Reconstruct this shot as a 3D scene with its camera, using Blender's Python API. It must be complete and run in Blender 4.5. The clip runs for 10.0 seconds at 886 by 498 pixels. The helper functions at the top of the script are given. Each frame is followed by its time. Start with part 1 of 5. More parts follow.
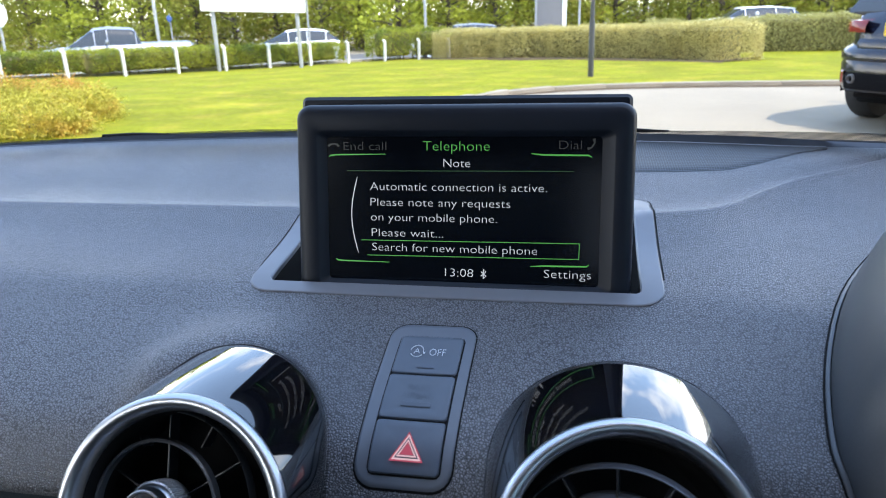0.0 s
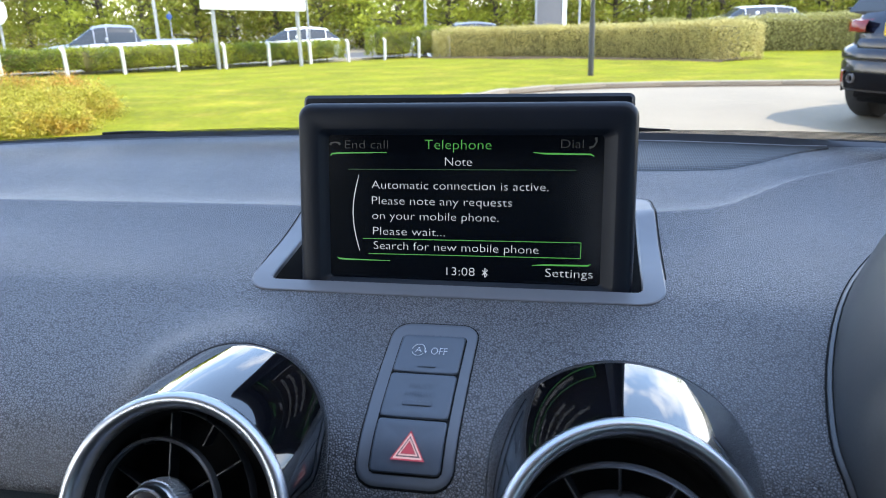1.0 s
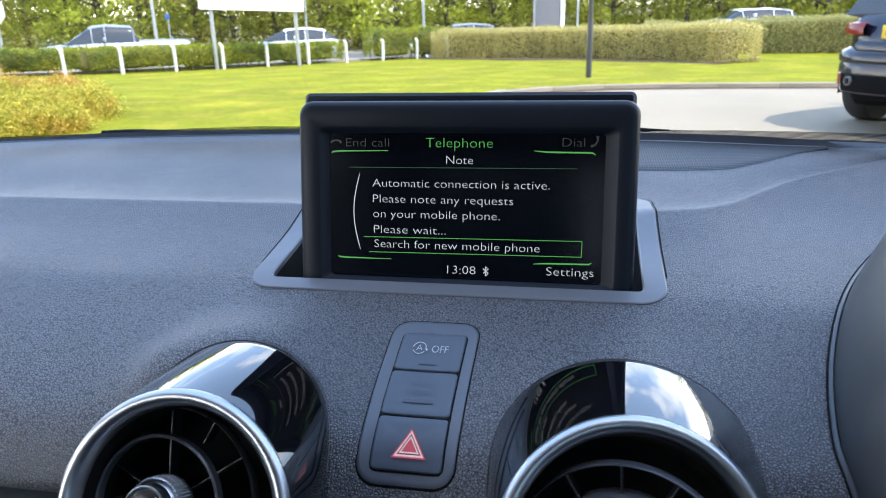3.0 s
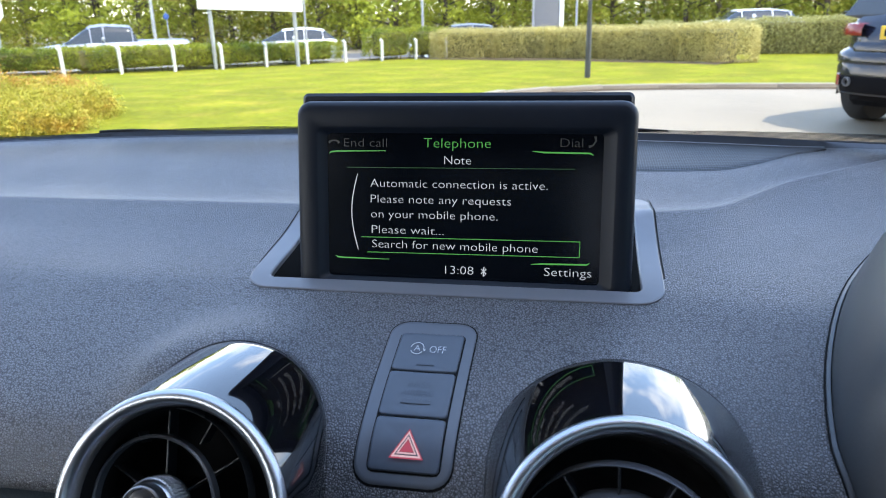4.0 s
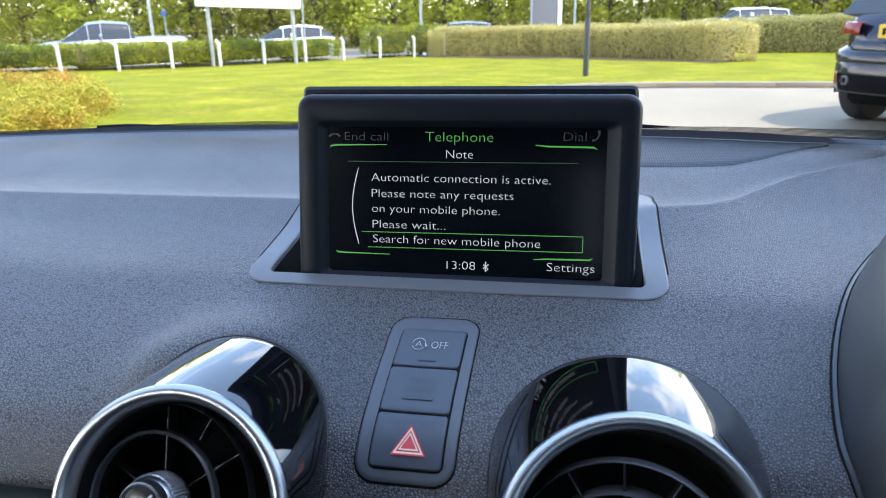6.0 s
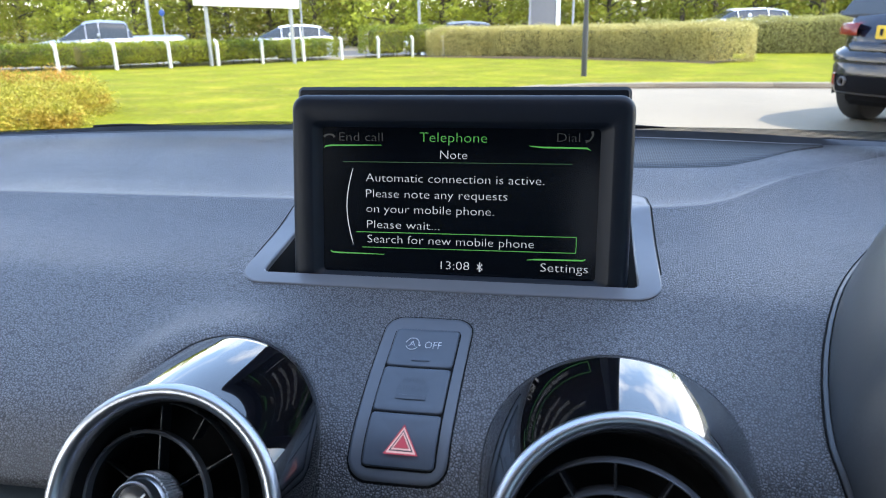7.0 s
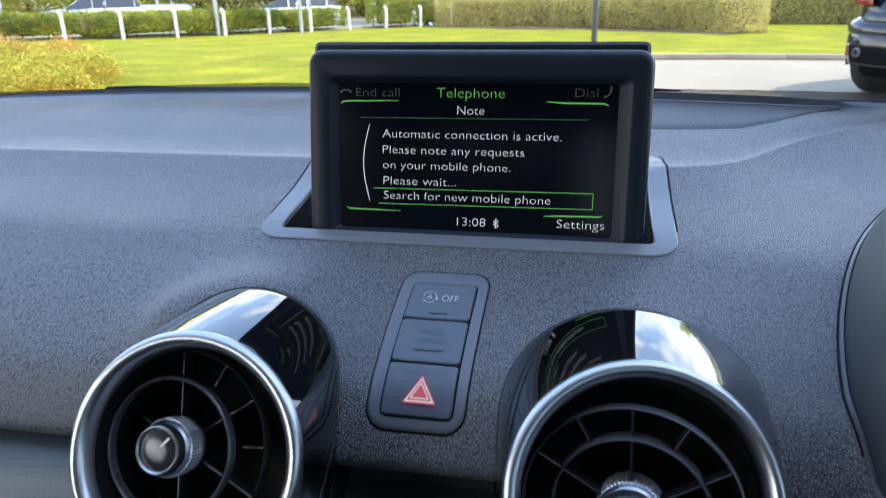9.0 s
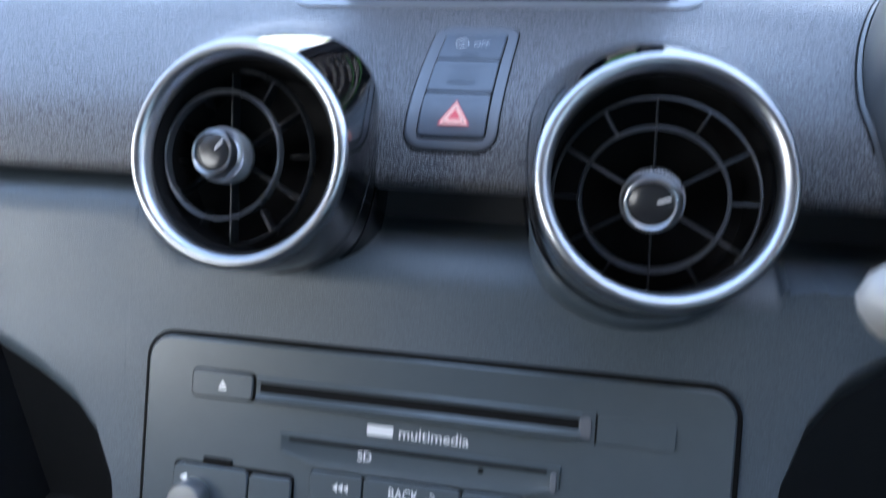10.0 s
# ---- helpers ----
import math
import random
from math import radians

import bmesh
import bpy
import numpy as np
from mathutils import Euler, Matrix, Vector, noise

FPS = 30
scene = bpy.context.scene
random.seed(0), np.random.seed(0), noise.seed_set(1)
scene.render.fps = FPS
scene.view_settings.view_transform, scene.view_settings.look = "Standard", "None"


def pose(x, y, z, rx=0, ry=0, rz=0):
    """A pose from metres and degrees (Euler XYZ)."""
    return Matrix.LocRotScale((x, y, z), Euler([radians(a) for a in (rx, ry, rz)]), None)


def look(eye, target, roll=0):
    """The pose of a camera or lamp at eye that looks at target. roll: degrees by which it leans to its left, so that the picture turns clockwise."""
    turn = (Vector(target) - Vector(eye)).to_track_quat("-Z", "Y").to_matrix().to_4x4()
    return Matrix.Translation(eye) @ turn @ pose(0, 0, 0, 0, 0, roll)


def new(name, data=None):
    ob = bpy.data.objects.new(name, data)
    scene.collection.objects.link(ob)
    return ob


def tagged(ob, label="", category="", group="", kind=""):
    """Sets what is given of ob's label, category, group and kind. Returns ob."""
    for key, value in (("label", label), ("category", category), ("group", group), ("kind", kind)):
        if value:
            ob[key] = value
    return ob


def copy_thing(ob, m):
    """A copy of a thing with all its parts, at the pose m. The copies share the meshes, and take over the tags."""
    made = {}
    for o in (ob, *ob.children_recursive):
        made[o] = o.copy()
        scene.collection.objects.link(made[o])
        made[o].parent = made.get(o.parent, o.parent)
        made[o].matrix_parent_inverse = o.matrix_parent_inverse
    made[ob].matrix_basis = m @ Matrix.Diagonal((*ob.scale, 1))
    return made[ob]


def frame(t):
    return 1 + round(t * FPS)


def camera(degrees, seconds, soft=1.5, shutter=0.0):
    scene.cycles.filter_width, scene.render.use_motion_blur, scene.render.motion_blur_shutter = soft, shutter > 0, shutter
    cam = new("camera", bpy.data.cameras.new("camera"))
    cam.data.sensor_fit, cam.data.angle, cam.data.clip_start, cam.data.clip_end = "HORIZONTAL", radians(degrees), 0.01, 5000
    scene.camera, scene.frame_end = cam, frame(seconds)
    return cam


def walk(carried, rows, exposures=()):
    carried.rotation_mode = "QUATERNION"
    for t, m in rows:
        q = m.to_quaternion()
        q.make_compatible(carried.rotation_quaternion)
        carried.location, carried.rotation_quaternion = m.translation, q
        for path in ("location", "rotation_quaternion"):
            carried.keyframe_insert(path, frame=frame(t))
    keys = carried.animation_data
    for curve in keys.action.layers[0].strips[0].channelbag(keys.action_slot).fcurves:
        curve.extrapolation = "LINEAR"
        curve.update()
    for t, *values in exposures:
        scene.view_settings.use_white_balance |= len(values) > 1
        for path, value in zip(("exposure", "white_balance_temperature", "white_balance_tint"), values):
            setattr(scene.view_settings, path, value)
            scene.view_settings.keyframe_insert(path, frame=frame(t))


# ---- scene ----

# ---------------------------------------------------------------- camera and walk
cam = camera(62.5, 10.0, soft=1.0, shutter=0.45)
PATH = [
    (0, (0.0636, 0.0313, 1.1892), (-0.3037, 1.8969, 0.5690), -1.88),
    (0.5, (0.0629, 0.0316, 1.1887), (-0.3041, 1.8970, 0.5677), -1.85),
    (1, (0.0626, 0.0315, 1.1891), (-0.3034, 1.8962, 0.5656), -1.75),
    (1.5, (0.0601, 0.0303, 1.1899), (-0.3057, 1.8953, 0.5669), -1.75),
    (2, (0.0631, 0.0308, 1.1899), (-0.3005, 1.8965, 0.5678), -1.64),
    (2.5, (0.0608, 0.0309, 1.1877), (-0.3006, 1.8973, 0.5665), -1.57),
    (4, (0.0613, 0.0314, 1.1877), (-0.2947, 1.8991, 0.5672), -1.42),
    (4.5, (0.0611, 0.0314, 1.1874), (-0.2941, 1.8989, 0.5660), -1.41),
    (5, (0.0621, 0.0332, 1.1870), (-0.2909, 1.9005, 0.5635), -1.35),
    (5.5, (0.0581, 0.0340, 1.1852), (-0.2936, 1.9009, 0.5599), -1.32),
    (7, (0.0610, 0.0332, 1.1857), (-0.2836, 1.9012, 0.5596), -1.13),
    (7.5, (0.0604, 0.0341, 1.1863), (-0.2830, 1.9026, 0.5611), -1.11),
    (8, (0.0577, 0.0329, 1.1830), (-0.2869, 1.8996, 0.5532), -1.06),
    (8.5, (0.0587, 0.0329, 1.1803), (-0.2916, 1.8923, 0.5323), -1.01),
    (9, (0.0571, 0.0284, 1.1785), (-0.3032, 1.8683, 0.4823), -1.02),
    (9.5, (0.0589, 0.0053, 1.1595), (-0.3153, 1.8085, 0.3796), -1.11),
    (10, (0.0573, -0.0207, 1.1083), (-0.3290, 1.7370, 0.2357), -1.33),
]
walk(cam, [(t, look(eye, target, roll)) for t, eye, target, roll in PATH],
     exposures=[(0.0, 1.15), (9.0, 1.17), (9.5, 1.26), (9.8, 1.55), (10.0, 1.88)])
cam.data.dof.use_dof, cam.data.dof.focus_distance, cam.data.dof.aperture_fstop = True, 0.44, 23.0

# ---------------------------------------------------------------- world and sun
SUN_AZ, SUN_EL = radians(128), radians(57)
world = bpy.data.worlds.new("sky")
scene.world = world
world.use_nodes = True
wn, wl = world.node_tree.nodes, world.node_tree.links
wn.clear()
sky = wn.new("ShaderNodeTexSky")
sky.sky_type, sky.sun_disc = "NISHITA", False
sky.sun_elevation, sky.sun_rotation = SUN_EL, SUN_AZ
wcoord, wmap = wn.new("ShaderNodeTexCoord"), wn.new("ShaderNodeMapping")
wmap.inputs["Scale"].default_value, wmap.inputs["Location"].default_value = (1.6, 1.6, 4.0), (5.3, 1.7, 0.6)
cloud, ramp = wn.new("ShaderNodeTexNoise"), wn.new("ShaderNodeValToRGB")
cloud.inputs["Scale"].default_value, cloud.inputs["Detail"].default_value = 2.2, 9.0
ramp.color_ramp.elements[0].position, ramp.color_ramp.elements[1].position = 0.50, 0.74
ramp.color_ramp.elements[0].color, ramp.color_ramp.elements[1].color = (0.148, 0.222, 0.355, 1), (0.92, 0.85, 0.74, 1)
wsep, wlow, wsum = wn.new("ShaderNodeSeparateXYZ"), wn.new("ShaderNodeMapRange"), wn.new("ShaderNodeMath")
wlow.inputs["From Min"].default_value, wlow.inputs["From Max"].default_value = 0.06, 0.55
wlow.inputs["To Min"].default_value, wlow.inputs["To Max"].default_value = 0.235, -0.14
wsum.operation = "ADD"
wl.new(wcoord.outputs["Generated"], wsep.inputs[0])
wl.new(wsep.outputs["Z"], wlow.inputs["Value"])
wl.new(wlow.outputs[0], wsum.inputs[1])
wadd, wbg, wout = wn.new("ShaderNodeVectorMath"), wn.new("ShaderNodeBackground"), wn.new("ShaderNodeOutputWorld")
wadd.operation = "MULTIPLY_ADD"
wadd.inputs[1].default_value = (17.4, 17.4, 17.4)
wl.new(wcoord.outputs["Generated"], wmap.inputs["Vector"])
wl.new(wmap.outputs["Vector"], cloud.inputs["Vector"])
wl.new(cloud.outputs["Fac"], wsum.inputs[0])
wl.new(wsum.outputs[0], ramp.inputs["Fac"])
wl.new(ramp.outputs["Color"], wadd.inputs[0])
wl.new(sky.outputs["Color"], wadd.inputs[2])
wl.new(wadd.outputs["Vector"], wbg.inputs["Color"])
wbg.inputs["Strength"].default_value = 0.15
wl.new(wbg.outputs["Background"], wout.inputs["Surface"])

sun = new("sun", bpy.data.lights.new("sun", "SUN"))
sun.data.energy, sun.data.angle, sun.data.color = 2.6, radians(0.6), (1.0, 0.94, 0.84)
sun.matrix_world = look((math.sin(SUN_AZ) * math.cos(SUN_EL) * 50, math.cos(SUN_AZ) * math.cos(SUN_EL) * 50, math.sin(SUN_EL) * 50), (0, 0, 0))

# fill lamps added at the door windows to brighten the dashboard, beside the sky
for name, place, target, w, h, watts in (("door_window_fill", (-0.66, -0.14, 1.22), (0.3, 0.12, 0.98), 1.1, 0.36, 0.34), ("door_window_fill", (0.66, -0.28, 1.22), (-0.3, 0.3, 1.02), 0.55, 0.28, 0.34), ("door_window_fill", (-0.66, -0.32, 1.16), (-0.28, 0.24, 0.90), 0.5, 0.26, 1.4), ("rear_door_fill", (0.66, -1.1, 1.22), (0.0, 0.1, 0.95), 0.6, 0.28, 0.25)):
    day = new(name, bpy.data.lights.new(name, "AREA"))
    day.data.shape, day.data.size, day.data.size_y, day.data.energy, day.data.color = "RECTANGLE", w, h, watts, (0.90, 0.95, 1.0) if place[0] < 0 else (0.40, 0.71, 1.0)
    day.matrix_world = look(place, target)


# ---------------------------------------------------------------- materials
def wire(tree, a, b):
    tree.links.new(a, b)


def mat(name, base, rough=0.5, metal=0.0, spec=0.5, vary=0.15, scale=8.0, fine=120.0, bump=0.0, bump_scale=300.0, depth=0.0005,
        coat=0.0, translucent=0.0, per_object=0.0, island=0.0, rough_vary=0.06, second=None, blend=0.5):
    """A surface with colour variation at two scales, uneven gloss and fine relief."""
    m = bpy.data.materials.new(name)
    m.use_nodes = True
    t = m.node_tree
    b = t.nodes["Principled BSDF"]
    b.inputs["Metallic"].default_value = metal
    b.inputs["Specular IOR Level"].default_value = spec
    b.inputs["Coat Weight"].default_value = coat
    b.inputs["Coat Roughness"].default_value = 0.03
    co = t.nodes.new("ShaderNodeTexCoord")
    n1, n2 = t.nodes.new("ShaderNodeTexNoise"), t.nodes.new("ShaderNodeTexNoise")
    n1.inputs["Scale"].default_value, n1.inputs["Detail"].default_value = scale, 5
    n2.inputs["Scale"].default_value, n2.inputs["Detail"].default_value = fine, 3
    for n in (n1, n2):
        wire(t, co.outputs["Object"], n.inputs["Vector"])
    add = t.nodes.new("ShaderNodeMath")
    add.operation = "ADD"
    wire(t, n1.outputs["Fac"], add.inputs[0])
    wire(t, n2.outputs["Fac"], add.inputs[1])
    last = add.outputs[0]
    for amount, node, socket in ((per_object, "ShaderNodeObjectInfo", "Random"), (island, "ShaderNodeNewGeometry", "Random Per Island")):
        if amount:
            info, mul = t.nodes.new(node), t.nodes.new("ShaderNodeMath")
            mul.operation = "MULTIPLY_ADD"
            mul.inputs[1].default_value = amount
            wire(t, info.outputs[socket], mul.inputs[0])
            wire(t, last, mul.inputs[2])
            last = mul.outputs[0]
    rng = t.nodes.new("ShaderNodeMapRange")
    rng.inputs["From Min"].default_value, rng.inputs["From Max"].default_value = 0.6, 1.4 + per_object + island
    rng.inputs["To Min"].default_value, rng.inputs["To Max"].default_value = 1 - vary, 1 + vary
    wire(t, last, rng.inputs["Value"])
    col = t.nodes.new("ShaderNodeVectorMath")
    col.operation = "SCALE"
    col.inputs[0].default_value = base[:3]
    if second:
        hue, n4, edge = t.nodes.new("ShaderNodeMix"), t.nodes.new("ShaderNodeTexNoise"), t.nodes.new("ShaderNodeMapRange")
        n4.inputs["Scale"].default_value, n4.inputs["Detail"].default_value = scale * 1.7, 6
        hue.data_type = "RGBA"
        hue.inputs[6].default_value, hue.inputs[7].default_value = (*base[:3], 1), (*second, 1)
        edge.inputs["From Min"].default_value, edge.inputs["From Max"].default_value = blend - 0.1, blend + 0.1
        wire(t, co.outputs["Object"], n4.inputs["Vector"])
        wire(t, n4.outputs["Fac"], edge.inputs["Value"])
        wire(t, edge.outputs["Result"], hue.inputs[0])
        wire(t, hue.outputs[2], col.inputs[0])
    wire(t, rng.outputs["Result"], col.inputs["Scale"])
    wire(t, col.outputs["Vector"], b.inputs["Base Color"])
    r2 = t.nodes.new("ShaderNodeMapRange")
    r2.inputs["From Min"].default_value, r2.inputs["From Max"].default_value = 0.3, 0.7
    r2.inputs["To Min"].default_value, r2.inputs["To Max"].default_value = max(0.0, rough - rough_vary), min(1.0, rough + rough_vary)
    wire(t, n1.outputs["Fac"], r2.inputs["Value"])
    wire(t, r2.outputs["Result"], b.inputs["Roughness"])
    if bump:
        n3, bp = t.nodes.new("ShaderNodeTexNoise"), t.nodes.new("ShaderNodeBump")
        n3.inputs["Scale"].default_value, n3.inputs["Detail"].default_value = bump_scale, 4
        bp.inputs["Strength"].default_value, bp.inputs["Distance"].default_value = bump, depth
        wire(t, co.outputs["Object"], n3.inputs["Vector"])
        wire(t, n3.outputs["Fac"], bp.inputs["Height"])
        wire(t, bp.outputs["Normal"], b.inputs["Normal"])
    if translucent:
        tr, ms = t.nodes.new("ShaderNodeBsdfTranslucent"), t.nodes.new("ShaderNodeMixShader")
        ms.inputs["Fac"].default_value = translucent
        wire(t, col.outputs["Vector"], tr.inputs["Color"])
        wire(t, b.outputs["BSDF"], ms.inputs[1])
        wire(t, tr.outputs["BSDF"], ms.inputs[2])
        wire(t, ms.outputs["Shader"], t.nodes["Material Output"].inputs["Surface"])
    return m


def leather(name, base, cell, strength, rough, stretch=1.0, high=1.34, low=0.42):
    """Moulded soft-touch plastic with a pebbled leather grain."""
    m = mat(name, base, rough=rough, vary=0.10, scale=14, fine=700)
    t = m.node_tree
    b = t.nodes["Principled BSDF"]
    co, mp = t.nodes.new("ShaderNodeTexCoord"), t.nodes.new("ShaderNodeMapping")
    mp.inputs["Scale"].default_value = (1, 1, stretch)
    wire(t, co.outputs["Object"], mp.inputs["Vector"])
    warp, mixv = t.nodes.new("ShaderNodeTexNoise"), t.nodes.new("ShaderNodeMix")
    mixv.data_type = "VECTOR"
    mixv.inputs[0].default_value = 0.0011
    warp.inputs["Scale"].default_value = 520
    wire(t, mp.outputs["Vector"], warp.inputs["Vector"])
    wire(t, mp.outputs["Vector"], mixv.inputs[4])
    wire(t, warp.outputs["Color"], mixv.inputs[5])
    vo = t.nodes.new("ShaderNodeTexVoronoi")
    vo.feature = "DISTANCE_TO_EDGE"
    vo.inputs["Scale"].default_value = 1 / cell
    wire(t, mixv.outputs[1], vo.inputs["Vector"])
    inv = t.nodes.new("ShaderNodeMapRange")
    inv.interpolation_type = "SMOOTHSTEP"
    inv.inputs["From Min"].default_value, inv.inputs["From Max"].default_value = 0.0, 0.40
    wire(t, vo.outputs["Distance"], inv.inputs["Value"])
    bp = t.nodes.new("ShaderNodeBump")
    bp.inputs["Strength"].default_value, bp.inputs["Distance"].default_value = strength, cell * 0.24
    wire(t, inv.outputs[0], bp.inputs["Height"])
    # shade in the grain's crevices is painted into the base colour as well
    crevice_shade = t.nodes.new("ShaderNodeMapRange")
    crevice_shade.inputs["From Min"].default_value, crevice_shade.inputs["From Max"].default_value = 0.0, 0.24
    crevice_shade.inputs["To Min"].default_value, crevice_shade.inputs["To Max"].default_value = low, high
    wire(t, vo.outputs["Distance"], crevice_shade.inputs["Value"])
    old = b.inputs["Base Color"].links[0].from_socket
    sc = t.nodes.new("ShaderNodeVectorMath")
    sc.operation = "SCALE"
    wire(t, old, sc.inputs[0])
    wire(t, crevice_shade.outputs["Result"], sc.inputs["Scale"])
    wire(t, sc.outputs["Vector"], b.inputs["Base Color"])
    wire(t, bp.outputs["Normal"], b.inputs["Normal"])
    return m


def glow(name, colour, strength):
    m = bpy.data.materials.new(name)
    m.use_nodes = True
    b = m.node_tree.nodes["Principled BSDF"]
    b.inputs["Base Color"].default_value = (0.01, 0.01, 0.01, 1)
    b.inputs["Emission Color"].default_value = (*colour, 1)
    b.inputs["Emission Strength"].default_value = strength
    return m


def pane(name, gloss=0.05, tint=(1, 1, 1)):
    m = bpy.data.materials.new(name)
    m.use_nodes = True
    t = m.node_tree
    t.nodes.remove(t.nodes["Principled BSDF"])
    a, g, ms = t.nodes.new("ShaderNodeBsdfTransparent"), t.nodes.new("ShaderNodeBsdfGlossy"), t.nodes.new("ShaderNodeMixShader")
    a.inputs["Color"].default_value, g.inputs["Roughness"].default_value = (*tint, 1), 0.01
    ms.inputs["Fac"].default_value = gloss
    wire(t, a.outputs["BSDF"], ms.inputs[1])
    wire(t, g.outputs["BSDF"], ms.inputs[2])
    wire(t, ms.outputs["Shader"], t.nodes["Material Output"].inputs["Surface"])
    return m


def dotted(name, front, back, pitch, radius, clear=False, axes=("X", "Y"), tall=1.0):
    """Round dots of one look on another, in a staggered lattice; clear: glass between the dots."""
    m = bpy.data.materials.new(name)
    m.use_nodes = True
    t = m.node_tree
    b = t.nodes["Principled BSDF"]
    b.inputs["Base Color"].default_value, b.inputs["Roughness"].default_value = (*front, 1), 0.55
    co, sep = t.nodes.new("ShaderNodeTexCoord"), t.nodes.new("ShaderNodeSeparateXYZ")
    wire(t, co.outputs["Object"], sep.inputs["Vector"])

    def op(kind, a, c=None):
        n = t.nodes.new("ShaderNodeMath")
        n.operation = kind
        for i, v in enumerate((a, c)):
            if v is None:
                continue
            if isinstance(v, (int, float)):
                n.inputs[i].default_value = v
            else:
                wire(t, v, n.inputs[i])
        return n.outputs[0]
    u, v = (op("MULTIPLY", sep.outputs[a], 6.28318 / p) for a, p in zip(axes, (pitch, pitch * tall)))
    wave = op("MULTIPLY", op("COSINE", u), op("COSINE", v))
    inside = op("GREATER_THAN", wave, 1 - radius)
    other = op("LESS_THAN", wave, radius - 1)
    fac = op("MAXIMUM", inside, other)
    if clear:
        a, ms = t.nodes.new("ShaderNodeBsdfTransparent"), t.nodes.new("ShaderNodeMixShader")
        wire(t, fac, ms.inputs["Fac"])
        wire(t, a.outputs["BSDF"], ms.inputs[1])
        wire(t, b.outputs["BSDF"], ms.inputs[2])
        wire(t, ms.outputs["Shader"], t.nodes["Material Output"].inputs["Surface"])
    else:
        mx = t.nodes.new("ShaderNodeMix")
        mx.data_type = "RGBA"
        mx.inputs[6].default_value, mx.inputs[7].default_value = (*back, 1), (*front, 1)
        wire(t, fac, mx.inputs[0])
        wire(t, mx.outputs[2], b.inputs["Base Color"])
        bp = t.nodes.new("ShaderNodeBump")
        bp.invert = True
        bp.inputs["Strength"].default_value, bp.inputs["Distance"].default_value = 0.8, 0.0006
        wire(t, fac, bp.inputs["Height"])
        wire(t, bp.outputs["Normal"], b.inputs["Normal"])
    return m


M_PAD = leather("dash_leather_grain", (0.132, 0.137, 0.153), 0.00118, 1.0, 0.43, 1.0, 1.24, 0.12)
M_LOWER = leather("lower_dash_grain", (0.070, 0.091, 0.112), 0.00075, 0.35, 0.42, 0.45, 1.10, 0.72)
M_TRIM = mat("satin_grey_plastic", (0.129, 0.136, 0.153), rough=0.32, vary=0.06, bump=0.1, bump_scale=1800, depth=0.0001)
M_SURROUND = mat("switch_surround_plastic", (0.094, 0.107, 0.130), rough=0.45, vary=0.06, bump=0.1, bump_scale=1800, depth=0.0001)
M_SWITCH = mat("soft_black_plastic", (0.035, 0.037, 0.042), rough=0.5, vary=0.08, bump=0.15, bump_scale=2200, depth=0.0001)
M_BUTTON = mat("button_plastic", (0.062, 0.078, 0.104), rough=0.42, vary=0.08, bump=0.1, bump_scale=2500, depth=0.0001)
M_HOUSING = mat("screen_housing_plastic", (0.0068, 0.0102, 0.0175), rough=0.40, spec=0.24, vary=0.1, bump=0.06, bump_scale=2500, depth=0.0001)
# near-black base paints in the shade inside gaps, slots and vents
M_DARK = mat("painted_shade_black", (0.003, 0.003, 0.0035), rough=0.8, spec=0.2, vary=0.2)
M_GLOSS = mat("piano_black", (0.003, 0.003, 0.004), rough=0.02, spec=0.7, vary=0.1, coat=0.7, rough_vary=0.015)
M_CHROME = mat("satin_chrome", (0.40, 0.42, 0.45), rough=0.30, metal=1.0, vary=0.04, bump=0.04, bump_scale=900, depth=0.0001)
M_KNURL = mat("knurled_metal", (0.46, 0.48, 0.52), rough=0.3, metal=0.55, vary=0.1)
M_CAP = mat("satin_black_cap", (0.02, 0.021, 0.024), rough=0.22, vary=0.1)
# paler than the vanes: the hoops' lit edges are put into the colour
M_HOOP = mat("lit_edge_plastic", (0.050, 0.054, 0.062), rough=0.28, vary=0.1)
M_VANE = mat("vane_plastic", (0.013, 0.014, 0.017), rough=0.34, vary=0.1)
M_SCREEN = mat("screen_glass", (0.0015, 0.0028, 0.0055), rough=0.12, spec=0.35, vary=0.1, rough_vary=0.02)
M_RADIO = mat("radio_face_plastic", (0.062, 0.079, 0.092), rough=0.38, vary=0.06, bump=0.08, bump_scale=2500, depth=0.0001)
M_PRINT = mat("white_print", (0.74, 0.75, 0.77), rough=0.5, vary=0.05)
M_SOFT = mat("soft_grey_print", (0.52, 0.54, 0.57), rough=0.5, vary=0.05)
M_FAINT = mat("faint_print", (0.057, 0.072, 0.096), rough=0.5, vary=0.05)
M_BINNACLE = mat("binnacle_plastic", (0.033, 0.038, 0.044), rough=0.46, vary=0.12, fine=900, bump=0.25, bump_scale=1600, depth=0.0002)
M_RIMTRIM = mat("binnacle_rim_plastic", (0.040, 0.047, 0.057), rough=0.42, vary=0.08)
M_EDGE = mat("light_grey_edge", (0.30, 0.33, 0.38), rough=0.4, vary=0.06)
M_GRILLE = dotted("perforated_grille", (0.004, 0.004, 0.005), (0.040, 0.047, 0.058), 0.0034, 0.70, tall=2.2)
# slate colour paints in the light reflected by the glass's black border
M_STRIP = mat("slate_border_band", (0.040, 0.049, 0.066), rough=0.5, vary=0.08)
M_FRIT = dotted("screen_print_dots", (0.004, 0.004, 0.004), (0, 0, 0), 0.0024, 0.82, clear=True, axes=("X", "Z"))
M_RUBBER = mat("black_rubber", (0.012, 0.012, 0.013), rough=0.7, spec=0.2, vary=0.25)
